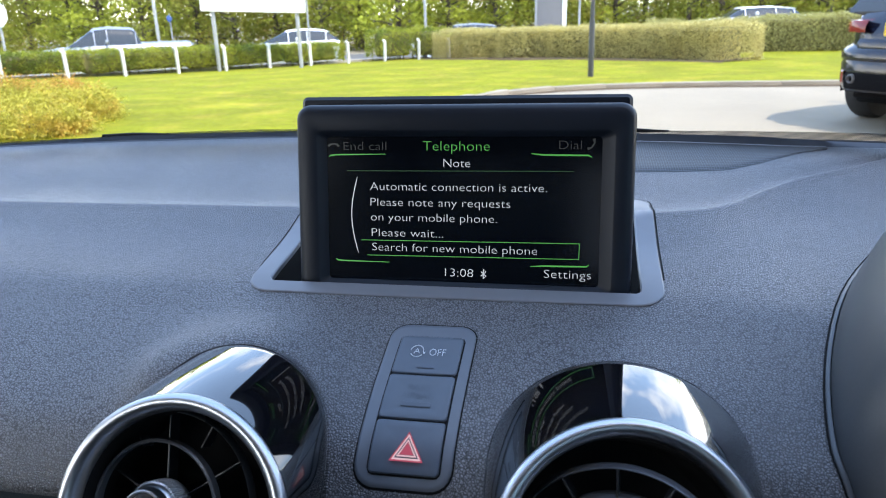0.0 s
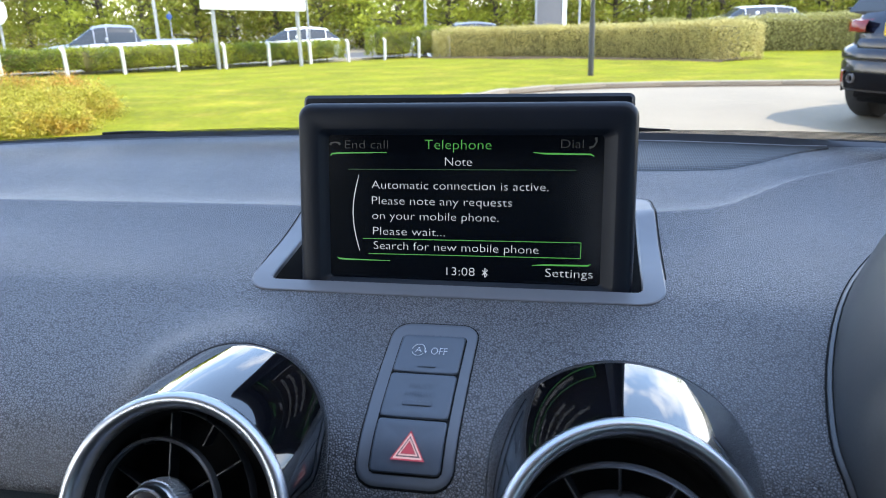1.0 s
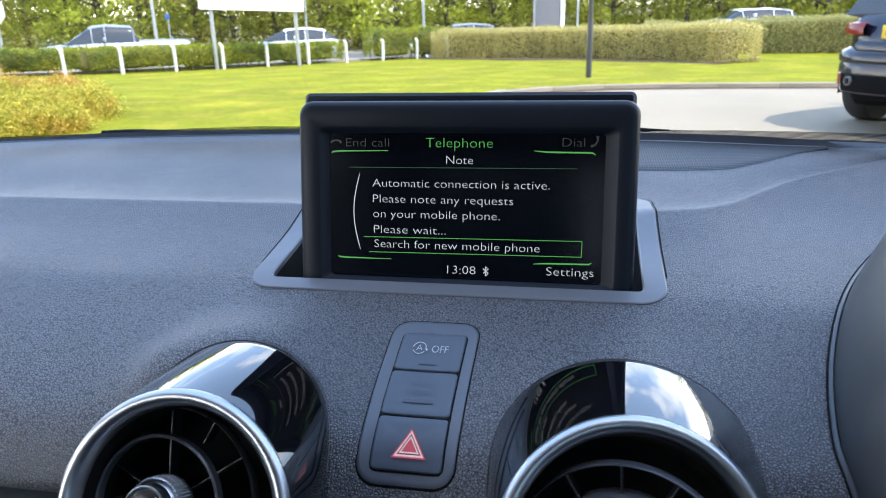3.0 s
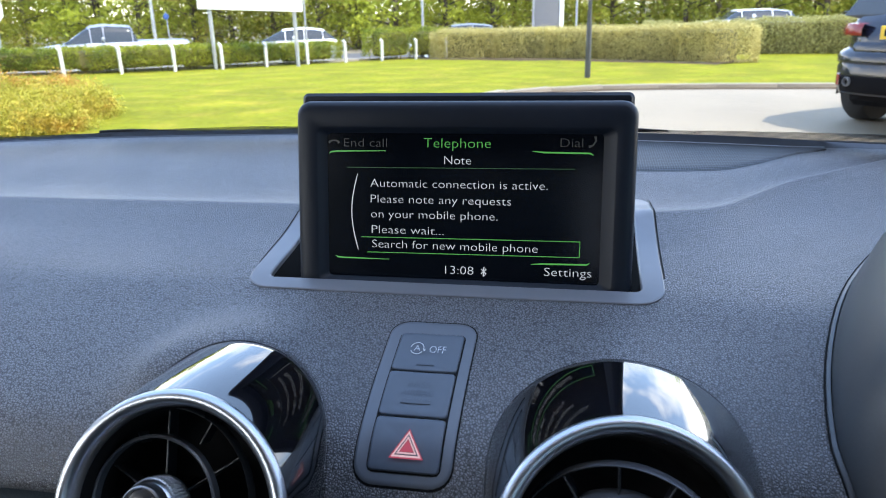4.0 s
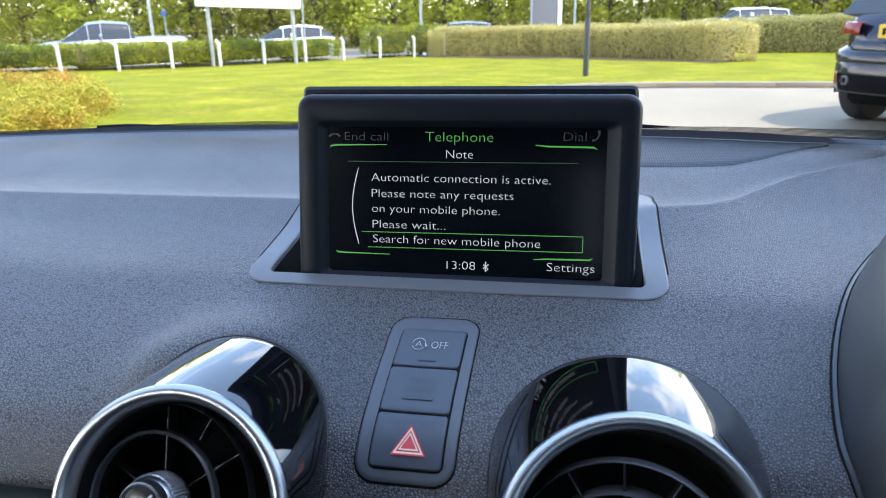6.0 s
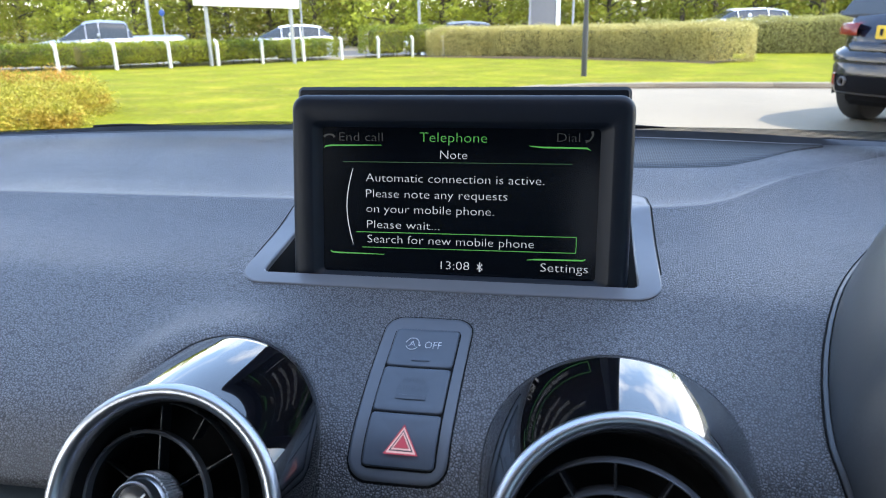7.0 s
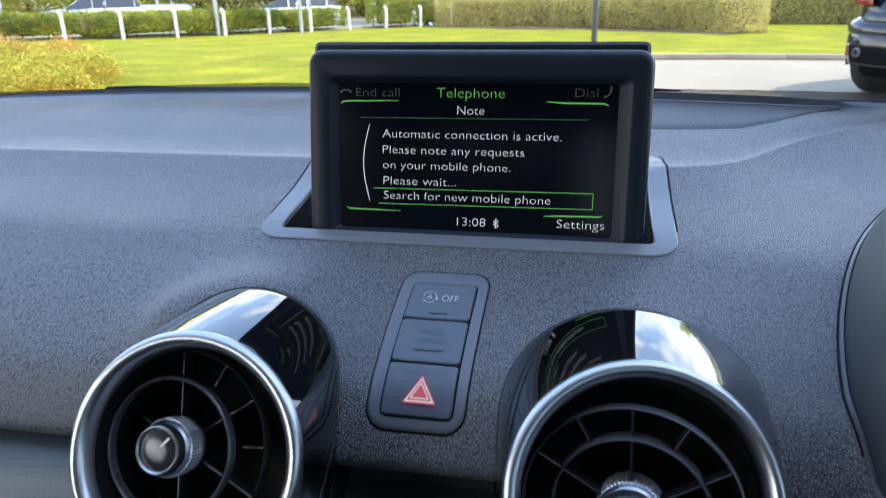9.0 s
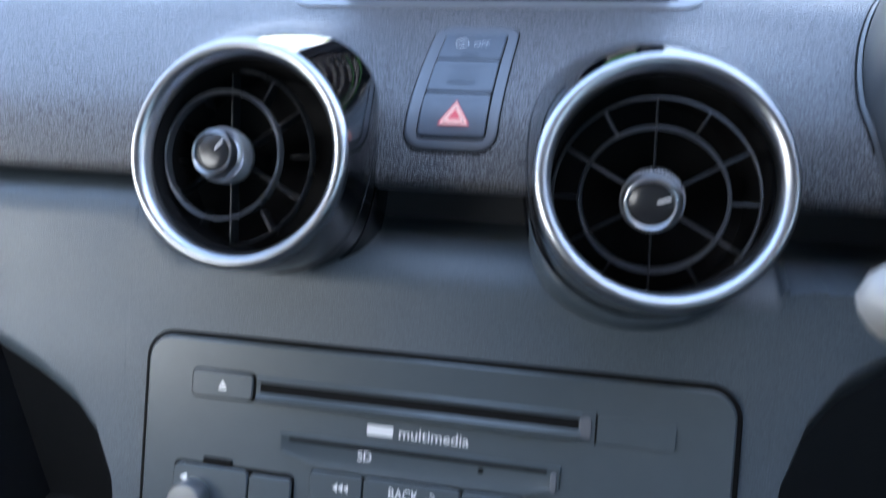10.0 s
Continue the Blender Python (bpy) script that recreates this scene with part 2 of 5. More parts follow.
M_LINER = mat("roof_lining", (0.10, 0.10, 0.105), rough=0.9, vary=0.12, bump=0.3, bump_scale=800)
M_STALK = mat("stalk_plastic", (0.22, 0.215, 0.21), rough=0.35, vary=0.05)
M_GLASS = pane("windscreen_glass", 0.02)
UI_WHITE = glow("display_white", (0.80, 0.86, 0.95), 0.31)
UI_DIM = glow("display_dim_grey", (0.55, 0.60, 0.62), 0.022)
UI_GREEN = glow("display_green", (0.16, 0.75, 0.14), 0.22)
UI_LINE = glow("display_thin_green", (0.10, 0.30, 0.12), 0.15)
RED_LAMP = glow("hazard_red", (0.80, 0.08, 0.16), 0.22)
PINK_LAMP = glow("hazard_outline", (0.90, 0.62, 0.68), 0.36)


# ---------------------------------------------------------------- building tools
class Geo:
    """Collects vertices and faces for one mesh."""

    def __init__(self):
        self.v, self.f = [], []

    def rings(self, rings, close=True, cap0=False, cap1=False):
        base, n = len(self.v), len(rings[0])
        for r in rings:
            self.v.extend(tuple(p) for p in r)
        for i in range(len(rings) - 1):
            for j in range(n if close else n - 1):
                k = (j + 1) % n
                a = base + i * n
                self.f.append((a + j, a + k, a + n + k, a + n + j))
        if cap0:
            self.f.append(tuple(base + j for j in reversed(range(n))))
        if cap1:
            self.f.append(tuple(base + (len(rings) - 1) * n + j for j in range(n)))
        return self

    def slab(self, w, h, d, r=0.002, e=0.0005, m=Matrix(), n=5):
        """A plate w x h with rounded corners and softened edges, from z = 0 to d, set at m."""
        outs = []
        for inset, z in ((e, 0), (0, e), (0, d - e), (e, d)):
            outs.append([m @ Vector((x, y, z)) for x, y in rrect(w - 2 * inset, h - 2 * inset, max(r - inset, 1e-5), n)])
        return self.rings(outs, True, True, True)

    def box(self, lo, hi, e=0.002):
        w, h, d = (b - a for a, b in zip(lo, hi))
        return self.slab(w, h, d, e * 1.01, e, Matrix.Translation(((lo[0] + hi[0]) / 2, (lo[1] + hi[1]) / 2, lo[2])), 2)

    def lathe(self, profile, n=48, m=Matrix(), cap0=False, cap1=False, wobble=0.0):
        rings = []
        for r, z in profile:
            rings.append([m @ Vector((r * (1 + (wobble if j % 2 else 0)) * math.cos(2 * math.pi * j / n), r * (1 + (wobble if j % 2 else 0)) * math.sin(2 * math.pi * j / n), z)) for j in range(n)])
        return self.rings(rings, True, cap0, cap1)

    def tube(self, pts, radii, n=10, caps=True):
        pts = [Vector(p) for p in pts]
        rings = []
        for i, p in enumerate(pts):
            d = (pts[min(i + 1, len(pts) - 1)] - pts[max(i - 1, 0)]).normalized()
            q = d.to_track_quat("Z", "Y")
            r = radii[i] if isinstance(radii, (list, tuple)) else radii
            rings.append([p + q @ Vector((r * math.cos(2 * math.pi * j / n), r * math.sin(2 * math.pi * j / n), 0)) for j in range(n)])
        return self.rings(rings, True, caps, caps)

    def poly(self, pts):
        base = len(self.v)
        self.v.extend(tuple(p) for p in pts)
        self.f.append(tuple(range(base, base + len(pts))))
        return self

    def mesh(self, name, material, angle=35):
        me = bpy.data.meshes.new(name)
        me.from_pydata(self.v, [], self.f)
        me.materials.append(material)
        me.validate()
        me.shade_smooth()
        me.set_sharp_from_angle(angle=radians(angle))
        me.update()
        return me


def rrect(w, h, r, n=5):
    pts = []
    for cx, cy, a0 in ((w / 2 - r, h / 2 - r, 0), (r - w / 2, h / 2 - r, 90), (r - w / 2, r - h / 2, 180), (w / 2 - r, r - h / 2, 270)):
        for i in range(n + 1):
            a = radians(a0 + 90 * i / n)
            pts.append((cx + r * math.cos(a), cy + r * math.sin(a)))
    return pts


def part(name, geo, material, parent=None, label="", angle=35):
    ob = new(name, geo.mesh(name, material, angle) if isinstance(geo, Geo) else geo)
    ob.parent = parent
    if parent is not None and label:
        tagged(ob, label)
    return ob


def thing(name, label, category, group="", kind="", m=Matrix()):
    ob = new(name)
    ob.empty_display_size = 0.05
    ob.matrix_world = m
    return tagged(ob, label, category, group, kind)


def lettering(name, body, material, parent, m, x0, x1, base, cap, label="", weight=-0.024):
    """Built-in font, set between x0 and x1 on a baseline, in the plane of m."""
    cu = bpy.data.curves.new(name, "FONT")
    cu.body, cu.size, cu.resolution_u = body, cap / 0.70, 3
    cu.offset = weight * cap
    tmp = bpy.data.objects.new(name, cu)
    me = bpy.data.meshes.new_from_object(tmp)
    bpy.data.objects.remove(tmp)
    xs = [v.co.x for v in me.vertices]
    lo, hi = min(xs), max(xs)
    k = (x1 - x0) / (hi - lo)
    for v in me.vertices:
        v.co = m @ Vector((x0 + (v.co.x - lo) * k, base + v.co.y, 0))
    me.materials.clear()
    me.materials.append(material)
    ob = new(name, me)
    ob.parent = parent
    return tagged(ob, label) if label else ob


def smooth(a, b, x):
    k = min(1.0, max(0.0, (x - a) / (b - a)))
    return k * k * (3 - 2 * k)


# ---------------------------------------------------------------- shape of the dashboard
PROFILE = [(0.652, 1.0865), (0.60, 1.0835), (0.55, 1.080), (0.50, 1.0742), (0.480, 1.0731), (0.466, 1.0736), (0.4560, 1.0749), (0.4495, 1.0759), (0.4470, 1.0761), (0.4445, 1.0755), (0.438, 1.0735), (0.415, 1.0677), (0.40, 1.0652), (0.36, 1.0595), (0.332, 1.0505),
           (0.318, 1.0455), (0.30, 1.0385), (0.285, 1.0315), (0.274, 1.0245), (0.266, 1.015), (0.2605, 1.005), (0.2590, 0.9995), (0.2610, 0.9955), (0.268, 0.9935), (0.30, 0.993)]


def dense(points, step):
    """A smooth line through the points, at even steps."""
    out, n = [], len(points)
    for i in range(n - 1):
        p0, p1, p2, p3 = (np.array(points[min(max(k, 0), n - 1)]) for k in (i - 1, i, i + 1, i + 2))
        length = np.linalg.norm(p2 - p1)
        m1 = (p2 - p0) / max(np.linalg.norm(p2 - p1) + np.linalg.norm(p1 - p0), 1e-9) * length
        m2 = (p3 - p1) / max(np.linalg.norm(p3 - p2) + np.linalg.norm(p2 - p1), 1e-9) * length
        k = max(1, int(round(length / step)))
        for j in range(k):
            t = j / k
            out.append(tuple((2 * t**3 - 3 * t**2 + 1) * p1 + (t**3 - 2 * t**2 + t) * m1 + (-2 * t**3 + 3 * t**2) * p2 + (t**3 - t**2) * m2))
    out.append(tuple(points[-1]))
    return out


LINE = dense(PROFILE, 0.0016)
TOP_Y = np.array([p[0] for p in LINE if p[1] > 1.0][::-1])
TOP_Z = np.array([p[1] for p in LINE if p[1] > 1.0][::-1])


def swell(x, y):
    """How far the padding rises round the two vents."""
    s = 0.0
    for cx, high in ((-0.088, 0.0130), (0.082, 0.0066)):
        s += high * math.exp(-((x - cx) / 0.036) ** 2 - ((y - 0.302) / 0.026) ** 2)
    return s + 0.0060 * math.exp(-((x + 0.118) / 0.014) ** 2 - ((y - 0.288) / 0.018) ** 2)


CREASE = (0.0, 0.0043, 0.0099, 0.0243, 0.0519, 0.0825, 0.1103, 0.1450, 0.1824, 0.20)


def far_crease(x):
    return float(np.interp(x, (0.101, 0.118, 0.1345, 0.152, 0.1725, 0.1954, 0.2202, 0.2456, 0.2746, 0.31), CREASE))


def rise(x, y):
    """The crease climbs a little as it runs forward."""
    return 0.0080 * smooth(0.01, 0.13, far_crease(x)) * smooth(0.385, 0.447, y) * min(1.0, max(0.0, (0.652 - y) / 0.205))


def bend(x, y):
    """On the driver's side the crease runs forward, into the cowl."""
    return y + far_crease(x) * smooth(0.34, 0.446, y) * min(1.0, max(0.0, (0.652 - y) / 0.204))


def screen_base(x):
    """The curved far edge of the dashboard, in plan."""
    return float(np.interp(x, (-0.72, -0.54, -0.44, -0.36, -0.28, -0.19, -0.05, 0.10, 0.18, 0.28, 0.50, 0.72), (0.42, 0.535, 0.587, 0.612, 0.629, 0.639, 0.647, 0.646, 0.634, 0.606, 0.53, 0.42)))


def pad_edge(x):
    """Where the padding ends, short of the glass."""
    return float(np.interp(x, (-0.72, -0.54, -0.44, -0.37, -0.296, -0.197, -0.05, 0.105, 0.137, 0.1765, 0.214, 0.233, 0.245, 0.276, 0.50, 0.72), (0.415, 0.530, 0.5905, 0.613, 0.627, 0.641, 0.633, 0.6208, 0.617, 0.609, 0.600, 0.5985, 0.599, 0.596, 0.525, 0.41)))


def reach(x, y):
    return y - (0.652 - pad_edge(x)) * smooth(0.45, 0.652, y)


def pad(x, y, lift=0.0):
    """A point of the padding's top, lift metres out along its slope."""
    z = float(np.interp(y, TOP_Y, TOP_Z)) + swell(x, y)
    if not lift:
        return Vector((x, y, z))
    h = 0.002
    zy = (float(np.interp(y + h, TOP_Y, TOP_Z)) + swell(x, y + h) - z) / h
    zx = (swell(x + h, y) + float(np.interp(y, TOP_Y, TOP_Z)) - z) / h
    return Vector((x, y, z)) + Vector((-zx, -zy, 1)).normalized() * lift


# foot and far rim are set along lines of sight, fitted to the camera's view
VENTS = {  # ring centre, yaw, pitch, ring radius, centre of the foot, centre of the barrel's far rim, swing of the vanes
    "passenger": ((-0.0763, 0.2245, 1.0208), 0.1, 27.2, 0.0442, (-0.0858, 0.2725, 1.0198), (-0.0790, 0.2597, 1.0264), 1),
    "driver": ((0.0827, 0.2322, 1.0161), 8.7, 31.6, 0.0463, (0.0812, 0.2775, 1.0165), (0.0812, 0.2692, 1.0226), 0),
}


def facing(c, yaw, pitch):
    """Local z points out of the dashboard, y up, x to the right."""
    a, b = radians(yaw), radians(pitch)
    n = Vector((math.sin(a) * math.cos(b), -math.cos(a) * math.cos(b), math.sin(b)))
    x = Vector((0, 0, 1)).cross(n).normalized()
    y = n.cross(x)
    return Matrix.Translation(c) @ Matrix((x, y, n)).transposed().to_4x4()


# ---------------------------------------------------------------- dashboard padding and lower dashboard
def build_pad():
    g = Geo()
    xs = sorted(set([round(v, 4) for v in np.arange(-0.72, -0.20, 0.01)] + [round(v, 4) for v in np.arange(-0.20, 0.26, 0.003)] + [round(v, 4) for v in np.arange(0.26, 0.72, 0.01)]))
    n = len(LINE)
    for x in xs:
        for y, z in LINE:
            lip = smooth(0.262, 0.285, y) if z > 0.999 else 0
            g.v.append((x, reach(x, bend(x, y)), z + swell(x, y) * lip + (rise(x, y) if z > 0.999 else 0)))
    hubs = [(facing(c, yaw, pitch).inverted(), r) for c, yaw, pitch, r, foot, rim, swing in VENTS.values()]
    for i in range(len(xs) - 1):
        for j in range(n - 1):
            q = (i * n + j, i * n + j + 1, (i + 1) * n + j + 1, (i + 1) * n + j)
            c = sum((Vector(g.v[k]) for k in q), Vector()) / 4
            if abs(c.x) < 0.0965 and 0.356 < c.y < 0.46 and c.z > 1.03:
                continue
            if any((p := inv @ c).z > -0.06 and math.hypot(p.x, p.y) < r - 0.002 for inv, r in hubs):
                continue
            g.f.append(q)
    return g


dashboard = thing("dashboard", "dark grey leather-grained padded car dashboard with a soft crease", "dashboard", kind="structure")
part("padding", build_pad(), M_PAD, dashboard, angle=60)


def lower_top(x):
    return 0.9895 - 0.017 * smooth(-0.135, -0.12, x)


def lower_bottom(x):
    xs = (-0.72, -0.30, -0.225, -0.195, -0.172, -0.158, -0.149, -0.1455, -0.144, 0.131, 0.1325, 0.136, 0.144, 0.156, 0.175, 0.23, 0.72)
    zs = (0.945, 0.932, 0.922, 0.910, 0.897, 0.882, 0.862, 0.835, 0.72, 0.72, 0.855, 0.893, 0.916, 0.932, 0.945, 0.955, 0.962)
    return float(np.interp(x, xs, zs))


def lower_y(z):
    """The face under the padding leans forward towards its foot."""
    return float(np.interp(z, (0.70, 0.80, 0.92, 0.945, 0.968, 0.980, 0.9865, 0.990), (0.118, 0.1645, 0.2205, 0.2335, 0.2440, 0.2500, 0.2560, 0.266)))


def build_lower():
    g = Geo()
    xs = sorted(set([round(v, 4) for v in np.concatenate((np.arange(-0.72, -0.24, 0.02), np.arange(-0.24, -0.16, 0.004), np.arange(-0.16, -0.14, 0.0008), np.arange(-0.14, 0.128, 0.006),
                                                          np.arange(0.128, 0.15, 0.0008), np.arange(0.15, 0.24, 0.004), np.arange(0.24, 0.73, 0.02)))]))
    cols = []
    for x in xs:
        top, bot = lower_top(x), lower_bottom(x)
        col = [(x, 0.285, top), (x, 0.272, top)]
        for k in np.linspace(0, 1, 34):
            z = top + (bot + 0.009 - top) * k
            scoop = 0.0
            col.append((x, lower_y(z - top + 0.9895 if z > 0.97 else z) + scoop, z))
        y = col[-1][1]
        for a in (10, 20, 30, 40, 50, 60, 70, 80, 90):
            col.append((x, y + 0.026 * (1 - math.cos(radians(a))), bot + 0.009 - 0.026 * math.sin(radians(a))))
        col.append((x, y + 0.16, bot - 0.017))
        cols.append(col)
    return g.rings(cols, close=False)


lower = thing("lower_dashboard", "dark grey grained lower dashboard flowing down into the centre console", "dashboard", kind="structure")
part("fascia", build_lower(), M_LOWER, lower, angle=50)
# dark panel added behind the gap to keep it in shade
part("gap_shade_panel", Geo().box((-0.70, 0.284, 0.940), (0.70, 0.290, 1.004), 0.001), M_SWITCH, lower)
for c, yaw, pitch, r, foot, rim, swing in (VENTS["driver"],):
    hub = facing(c, yaw, pitch)
    arcs = []
    for dr, z in ((0.0012, -0.034), (0.0016, -0.0265), (0.0024, -0.0250), (0.0036, -0.0255), (0.0056, -0.0300), (0.0075, -0.040)):
        arcs.append([hub @ Vector(((r + dr * k) * math.cos(radians(a)), (r + dr * k) * math.sin(radians(a)), z - 0.012 * (1 - k)))
                     for a, k in ((a, smooth(186, 228, a) * smooth(340, 290, a)) for a in np.linspace(186, 340, 60))])
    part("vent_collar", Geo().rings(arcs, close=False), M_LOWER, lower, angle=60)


# ---------------------------------------------------------------- round air vents
def loft_circle(m, rx, ry, n):
    return [m @ Vector((rx * math.cos(2 * math.pi * j / n), ry * math.sin(2 * math.pi * j / n), 0)) for j in range(n)]


def air_vent(c, yaw, pitch, r, foot, rim, swing):
    m = facing(c, yaw, pitch)
    root = thing("air_vent", "round chrome-ringed air vent with piano-black barrel, " + ("vanes swung aside" if swing else "vanes facing out"), "air vent", "dashboard air vents")
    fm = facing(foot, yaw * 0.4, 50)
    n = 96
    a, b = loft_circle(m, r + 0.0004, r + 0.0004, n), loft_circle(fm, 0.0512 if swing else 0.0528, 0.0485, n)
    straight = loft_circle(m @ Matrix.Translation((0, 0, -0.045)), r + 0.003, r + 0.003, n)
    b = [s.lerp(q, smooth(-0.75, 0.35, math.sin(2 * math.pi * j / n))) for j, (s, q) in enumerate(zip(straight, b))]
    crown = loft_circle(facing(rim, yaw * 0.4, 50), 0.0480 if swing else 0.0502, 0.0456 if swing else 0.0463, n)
    side = loft_circle(m @ Matrix.Translation((0, 0, -0.028)), r + 0.0015, r + 0.0015, n)
    crown = [s_.lerp(q, smooth(-0.75, 0.35, math.sin(2 * math.pi * j / n))) for j, (s_, q) in enumerate(zip(side, crown))]
    if swing:  # outer shoulder pulled in to fit the barrel's outline in the camera's view
        for ring, deep in ((crown, 0.0060), (b, 0.0085)):
            for j, p in enumerate(ring):
                ring[j] = p + (Vector(rim) - p).normalized() * deep * math.exp(-((360 * j / n - 138) / 30) ** 2)
    rings = []
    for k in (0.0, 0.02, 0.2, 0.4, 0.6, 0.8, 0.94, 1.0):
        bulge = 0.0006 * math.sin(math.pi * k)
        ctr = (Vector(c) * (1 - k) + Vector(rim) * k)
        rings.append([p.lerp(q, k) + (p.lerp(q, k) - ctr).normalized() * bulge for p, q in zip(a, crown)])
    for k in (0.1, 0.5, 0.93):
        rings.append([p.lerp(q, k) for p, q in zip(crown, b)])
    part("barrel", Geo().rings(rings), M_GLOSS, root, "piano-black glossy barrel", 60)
    edge = [[p + (p - Vector(foot)).normalized() * o + (fm.to_3x3() @ Vector((0, 0, 1))) * h for p in (x.lerp(y, 0.93) for x, y in zip(crown, b))] for o, h in ((-0.0006, -0.0015), (0.0001, -0.0012), (0.0005, -0.0018), (0.0010, -0.006), (0.0005, -0.02))]
    part("collar", Geo().rings(edge), M_GLOSS, root)
    hair = [p.lerp(q, 0.25) + (p.lerp(q, 0.25) - Vector(rim)).normalized() * 0.0002 for p, q in zip(crown, b)]
    part("seam_line", Geo().tube(hair + hair[:1], 0.00018, 5, False), M_HOOP, root)
    k = r / 0.0463
    part("chrome_ring", Geo().lathe([(0.0464 * k, -0.006), (0.0468 * k, -0.001), (0.0464 * k, 0.0014), (0.0452 * k, 0.0030), (0.0436 * k, 0.0034), (0.0420 * k, 0.0026), (0.0404 * k, 0.0006), (0.0398 * k, -0.004)], 128, m), M_CHROME, root, "satin chrome ring", 60)
    part("sleeve", Geo().lathe([(0.0405 * k, -0.003), (0.0398 * k, -0.006), (0.0392 * k, -0.014), (0.0385 * k, -0.034), (0.006, -0.045), (0.0001, -0.045)], 64, m), M_DARK, root)
    core = facing((-0.0880, 0.2340, 1.0165), -5, 26) if swing else facing((0.0797, 0.2415, 1.0044), -7, 12)
    ro, rm = (0.0362, 0.0262) if swing else (0.0380, 0.0276)

    def hoop(name, rad, w, d, z=0.0):
        part(name, Geo().lathe([(rad - w, z - d), (rad - w, z + d * 0.7), (rad - w / 2, z + d), (rad, z + d * 0.7), (rad, z - d), (rad - w, z - d)], 72, core), M_HOOP, root)
    hoop("outer_hoop", ro, 0.0009, 0.0022, -0.0075 if swing else 0.0)
    hoop("middle_hoop", rm, 0.0013, 0.0020 if swing else 0.0034)
    for i in range(12):
        ang = math.pi / 2 - i * math.pi / 6 + (0.06 if not swing else 0.10)
        r0, r1 = (0.0085, ro - 0.001) if i % 2 == 0 else (rm - 0.001, ro - 0.001)
        turn = core @ Matrix.Rotation(ang, 4, "Z") @ Matrix.Translation(((r0 + r1) / 2, 0, (-0.0145 if i % 2 else -0.0125) if swing else -0.004))
        part("vane", Geo().slab(r1 - r0, 0.0007, 0.0062, 0.0004, 0.0002, turn, 2), M_VANE, root)
    km = core @ Matrix.Translation((0, 0, -0.001)) @ Matrix.Scale(0.92 if swing else 1.0, 4)
    knob = part("knob", Geo().lathe([(0.0092, -0.010), (0.0110, -0.0062), (0.0112, -0.0055), (0.0114, -0.0034), (0.0112, -0.0032), (0.0114, -0.0030), (0.0114, -0.0008), (0.0112, -0.0006), (0.0114, -0.0004), (0.0114, 0.0030), (0.0108, 0.0036)], 104, km, wobble=0.05), M_KNURL, root, "knurled metal adjusting knob", 20)
    part("rim", Geo().lathe([(0.0111, 0.0034), (0.0107, 0.0044), (0.0100, 0.0052), (0.0099, 0.0088), (0.0096, 0.0097), (0.0090, 0.0100), (0.0084, 0.0095), (0.0082, 0.0086)], 64, km), M_CHROME, knob, "polished rim")
    part("cap", Geo().lathe([(0.0083, 0.0088), (0.0078, 0.0092), (0.004, 0.0098), (0.0001, 0.0100)], 48, km, cap1=True), M_CAP, knob, "satin black cap")
    ang = radians(22 if not swing else 48)
    part("pointer", Geo().slab(0.0052, 0.0009, 0.0004, 0.0003, 0.0001, km @ Matrix.Rotation(ang, 4, "Z") @ Matrix.Translation((0.0048, 0, 0.0095)), 2), M_PRINT, knob, "white pointer line")
    part("shaft", Geo().lathe([(0.0062, -0.028), (0.0062, -0.008), (0.0095, -0.006)], 32, core), M_DARK, root)
    return root


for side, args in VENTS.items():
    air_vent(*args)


# ---------------------------------------------------------------- screen trim and slot
def outline(w_front, w_back, y0, y1, r_front, r_back, n=8):
    """A rounded frame outline in plan, from the driver's front corner on."""
    pts = []
    for cx, cy, a0, r, w in ((w_back, y1, 0, r_back, 1), (-w_back, y1, 90, r_back, -1), (-w_front, y0, 180, r_front, -1), (w_front, y0, 270, r_front, 1)):
        ox, oy = cx - r * w, cy - r if cy == y1 else cy + r
        for i in range(n + 1):
            a = radians(a0 + 90 * i / n)
            pts.append((ox + r * math.cos(a), oy + r * math.sin(a)))
    full = []
    for i, p in enumerate(pts):
        q = pts[(i + 1) % len(pts)]
        k = max(1, int(math.hypot(q[0] - p[0], q[1] - p[1]) / 0.006))
        full += [(p[0] + (q[0] - p[0]) * j / k, p[1] + (q[1] - p[1]) * j / k) for j in range(k)]
    return full


def resample(pts, n):
    pts = [np.array(p) for p in pts] + [np.array(pts[0])]
    d = np.concatenate(([0], np.cumsum([np.linalg.norm(b - a) for a, b in zip(pts, pts[1:])])))
    arr = np.array(pts)
    return [(float(np.interp(s, d, arr[:, 0])), float(np.interp(s, d, arr[:, 1]))) for s in np.linspace(0, d[-1], n, endpoint=False)]


def shrink(pts, a, cx, cy):
    return [(cx + (x - cx) * a, cy + (y - cy) * a) for x, y in pts]


trim = thing("screen_surround", "smooth satin grey plastic surround of the pop-up screen slot", "trim panel")
outer = resample(outline(0.1035, 0.1045, 0.3515, 0.4855, 0.013, 0.010), 240)
inner = resample(outline(0.0925, 0.0935, 0.3605, 0.4600, 0.0035, 0.004), 240)
k0 = min(range(240), key=lambda k: math.hypot(inner[k][0] - outer[0][0], inner[k][1] - outer[0][1]))
inner = inner[k0:] + inner[:k0]
rows = [[pad(x, y, -0.004) for x, y in outer], [pad(x, y, 0.0005) for x, y in outer], [pad(x, y, 0.0009) for x, y in shrink(outer, 0.994, 0, 0.418)]]
mid = [((a[0] + b[0]) / 2, (a[1] + b[1]) / 2) for a, b in zip(outer, inner)]
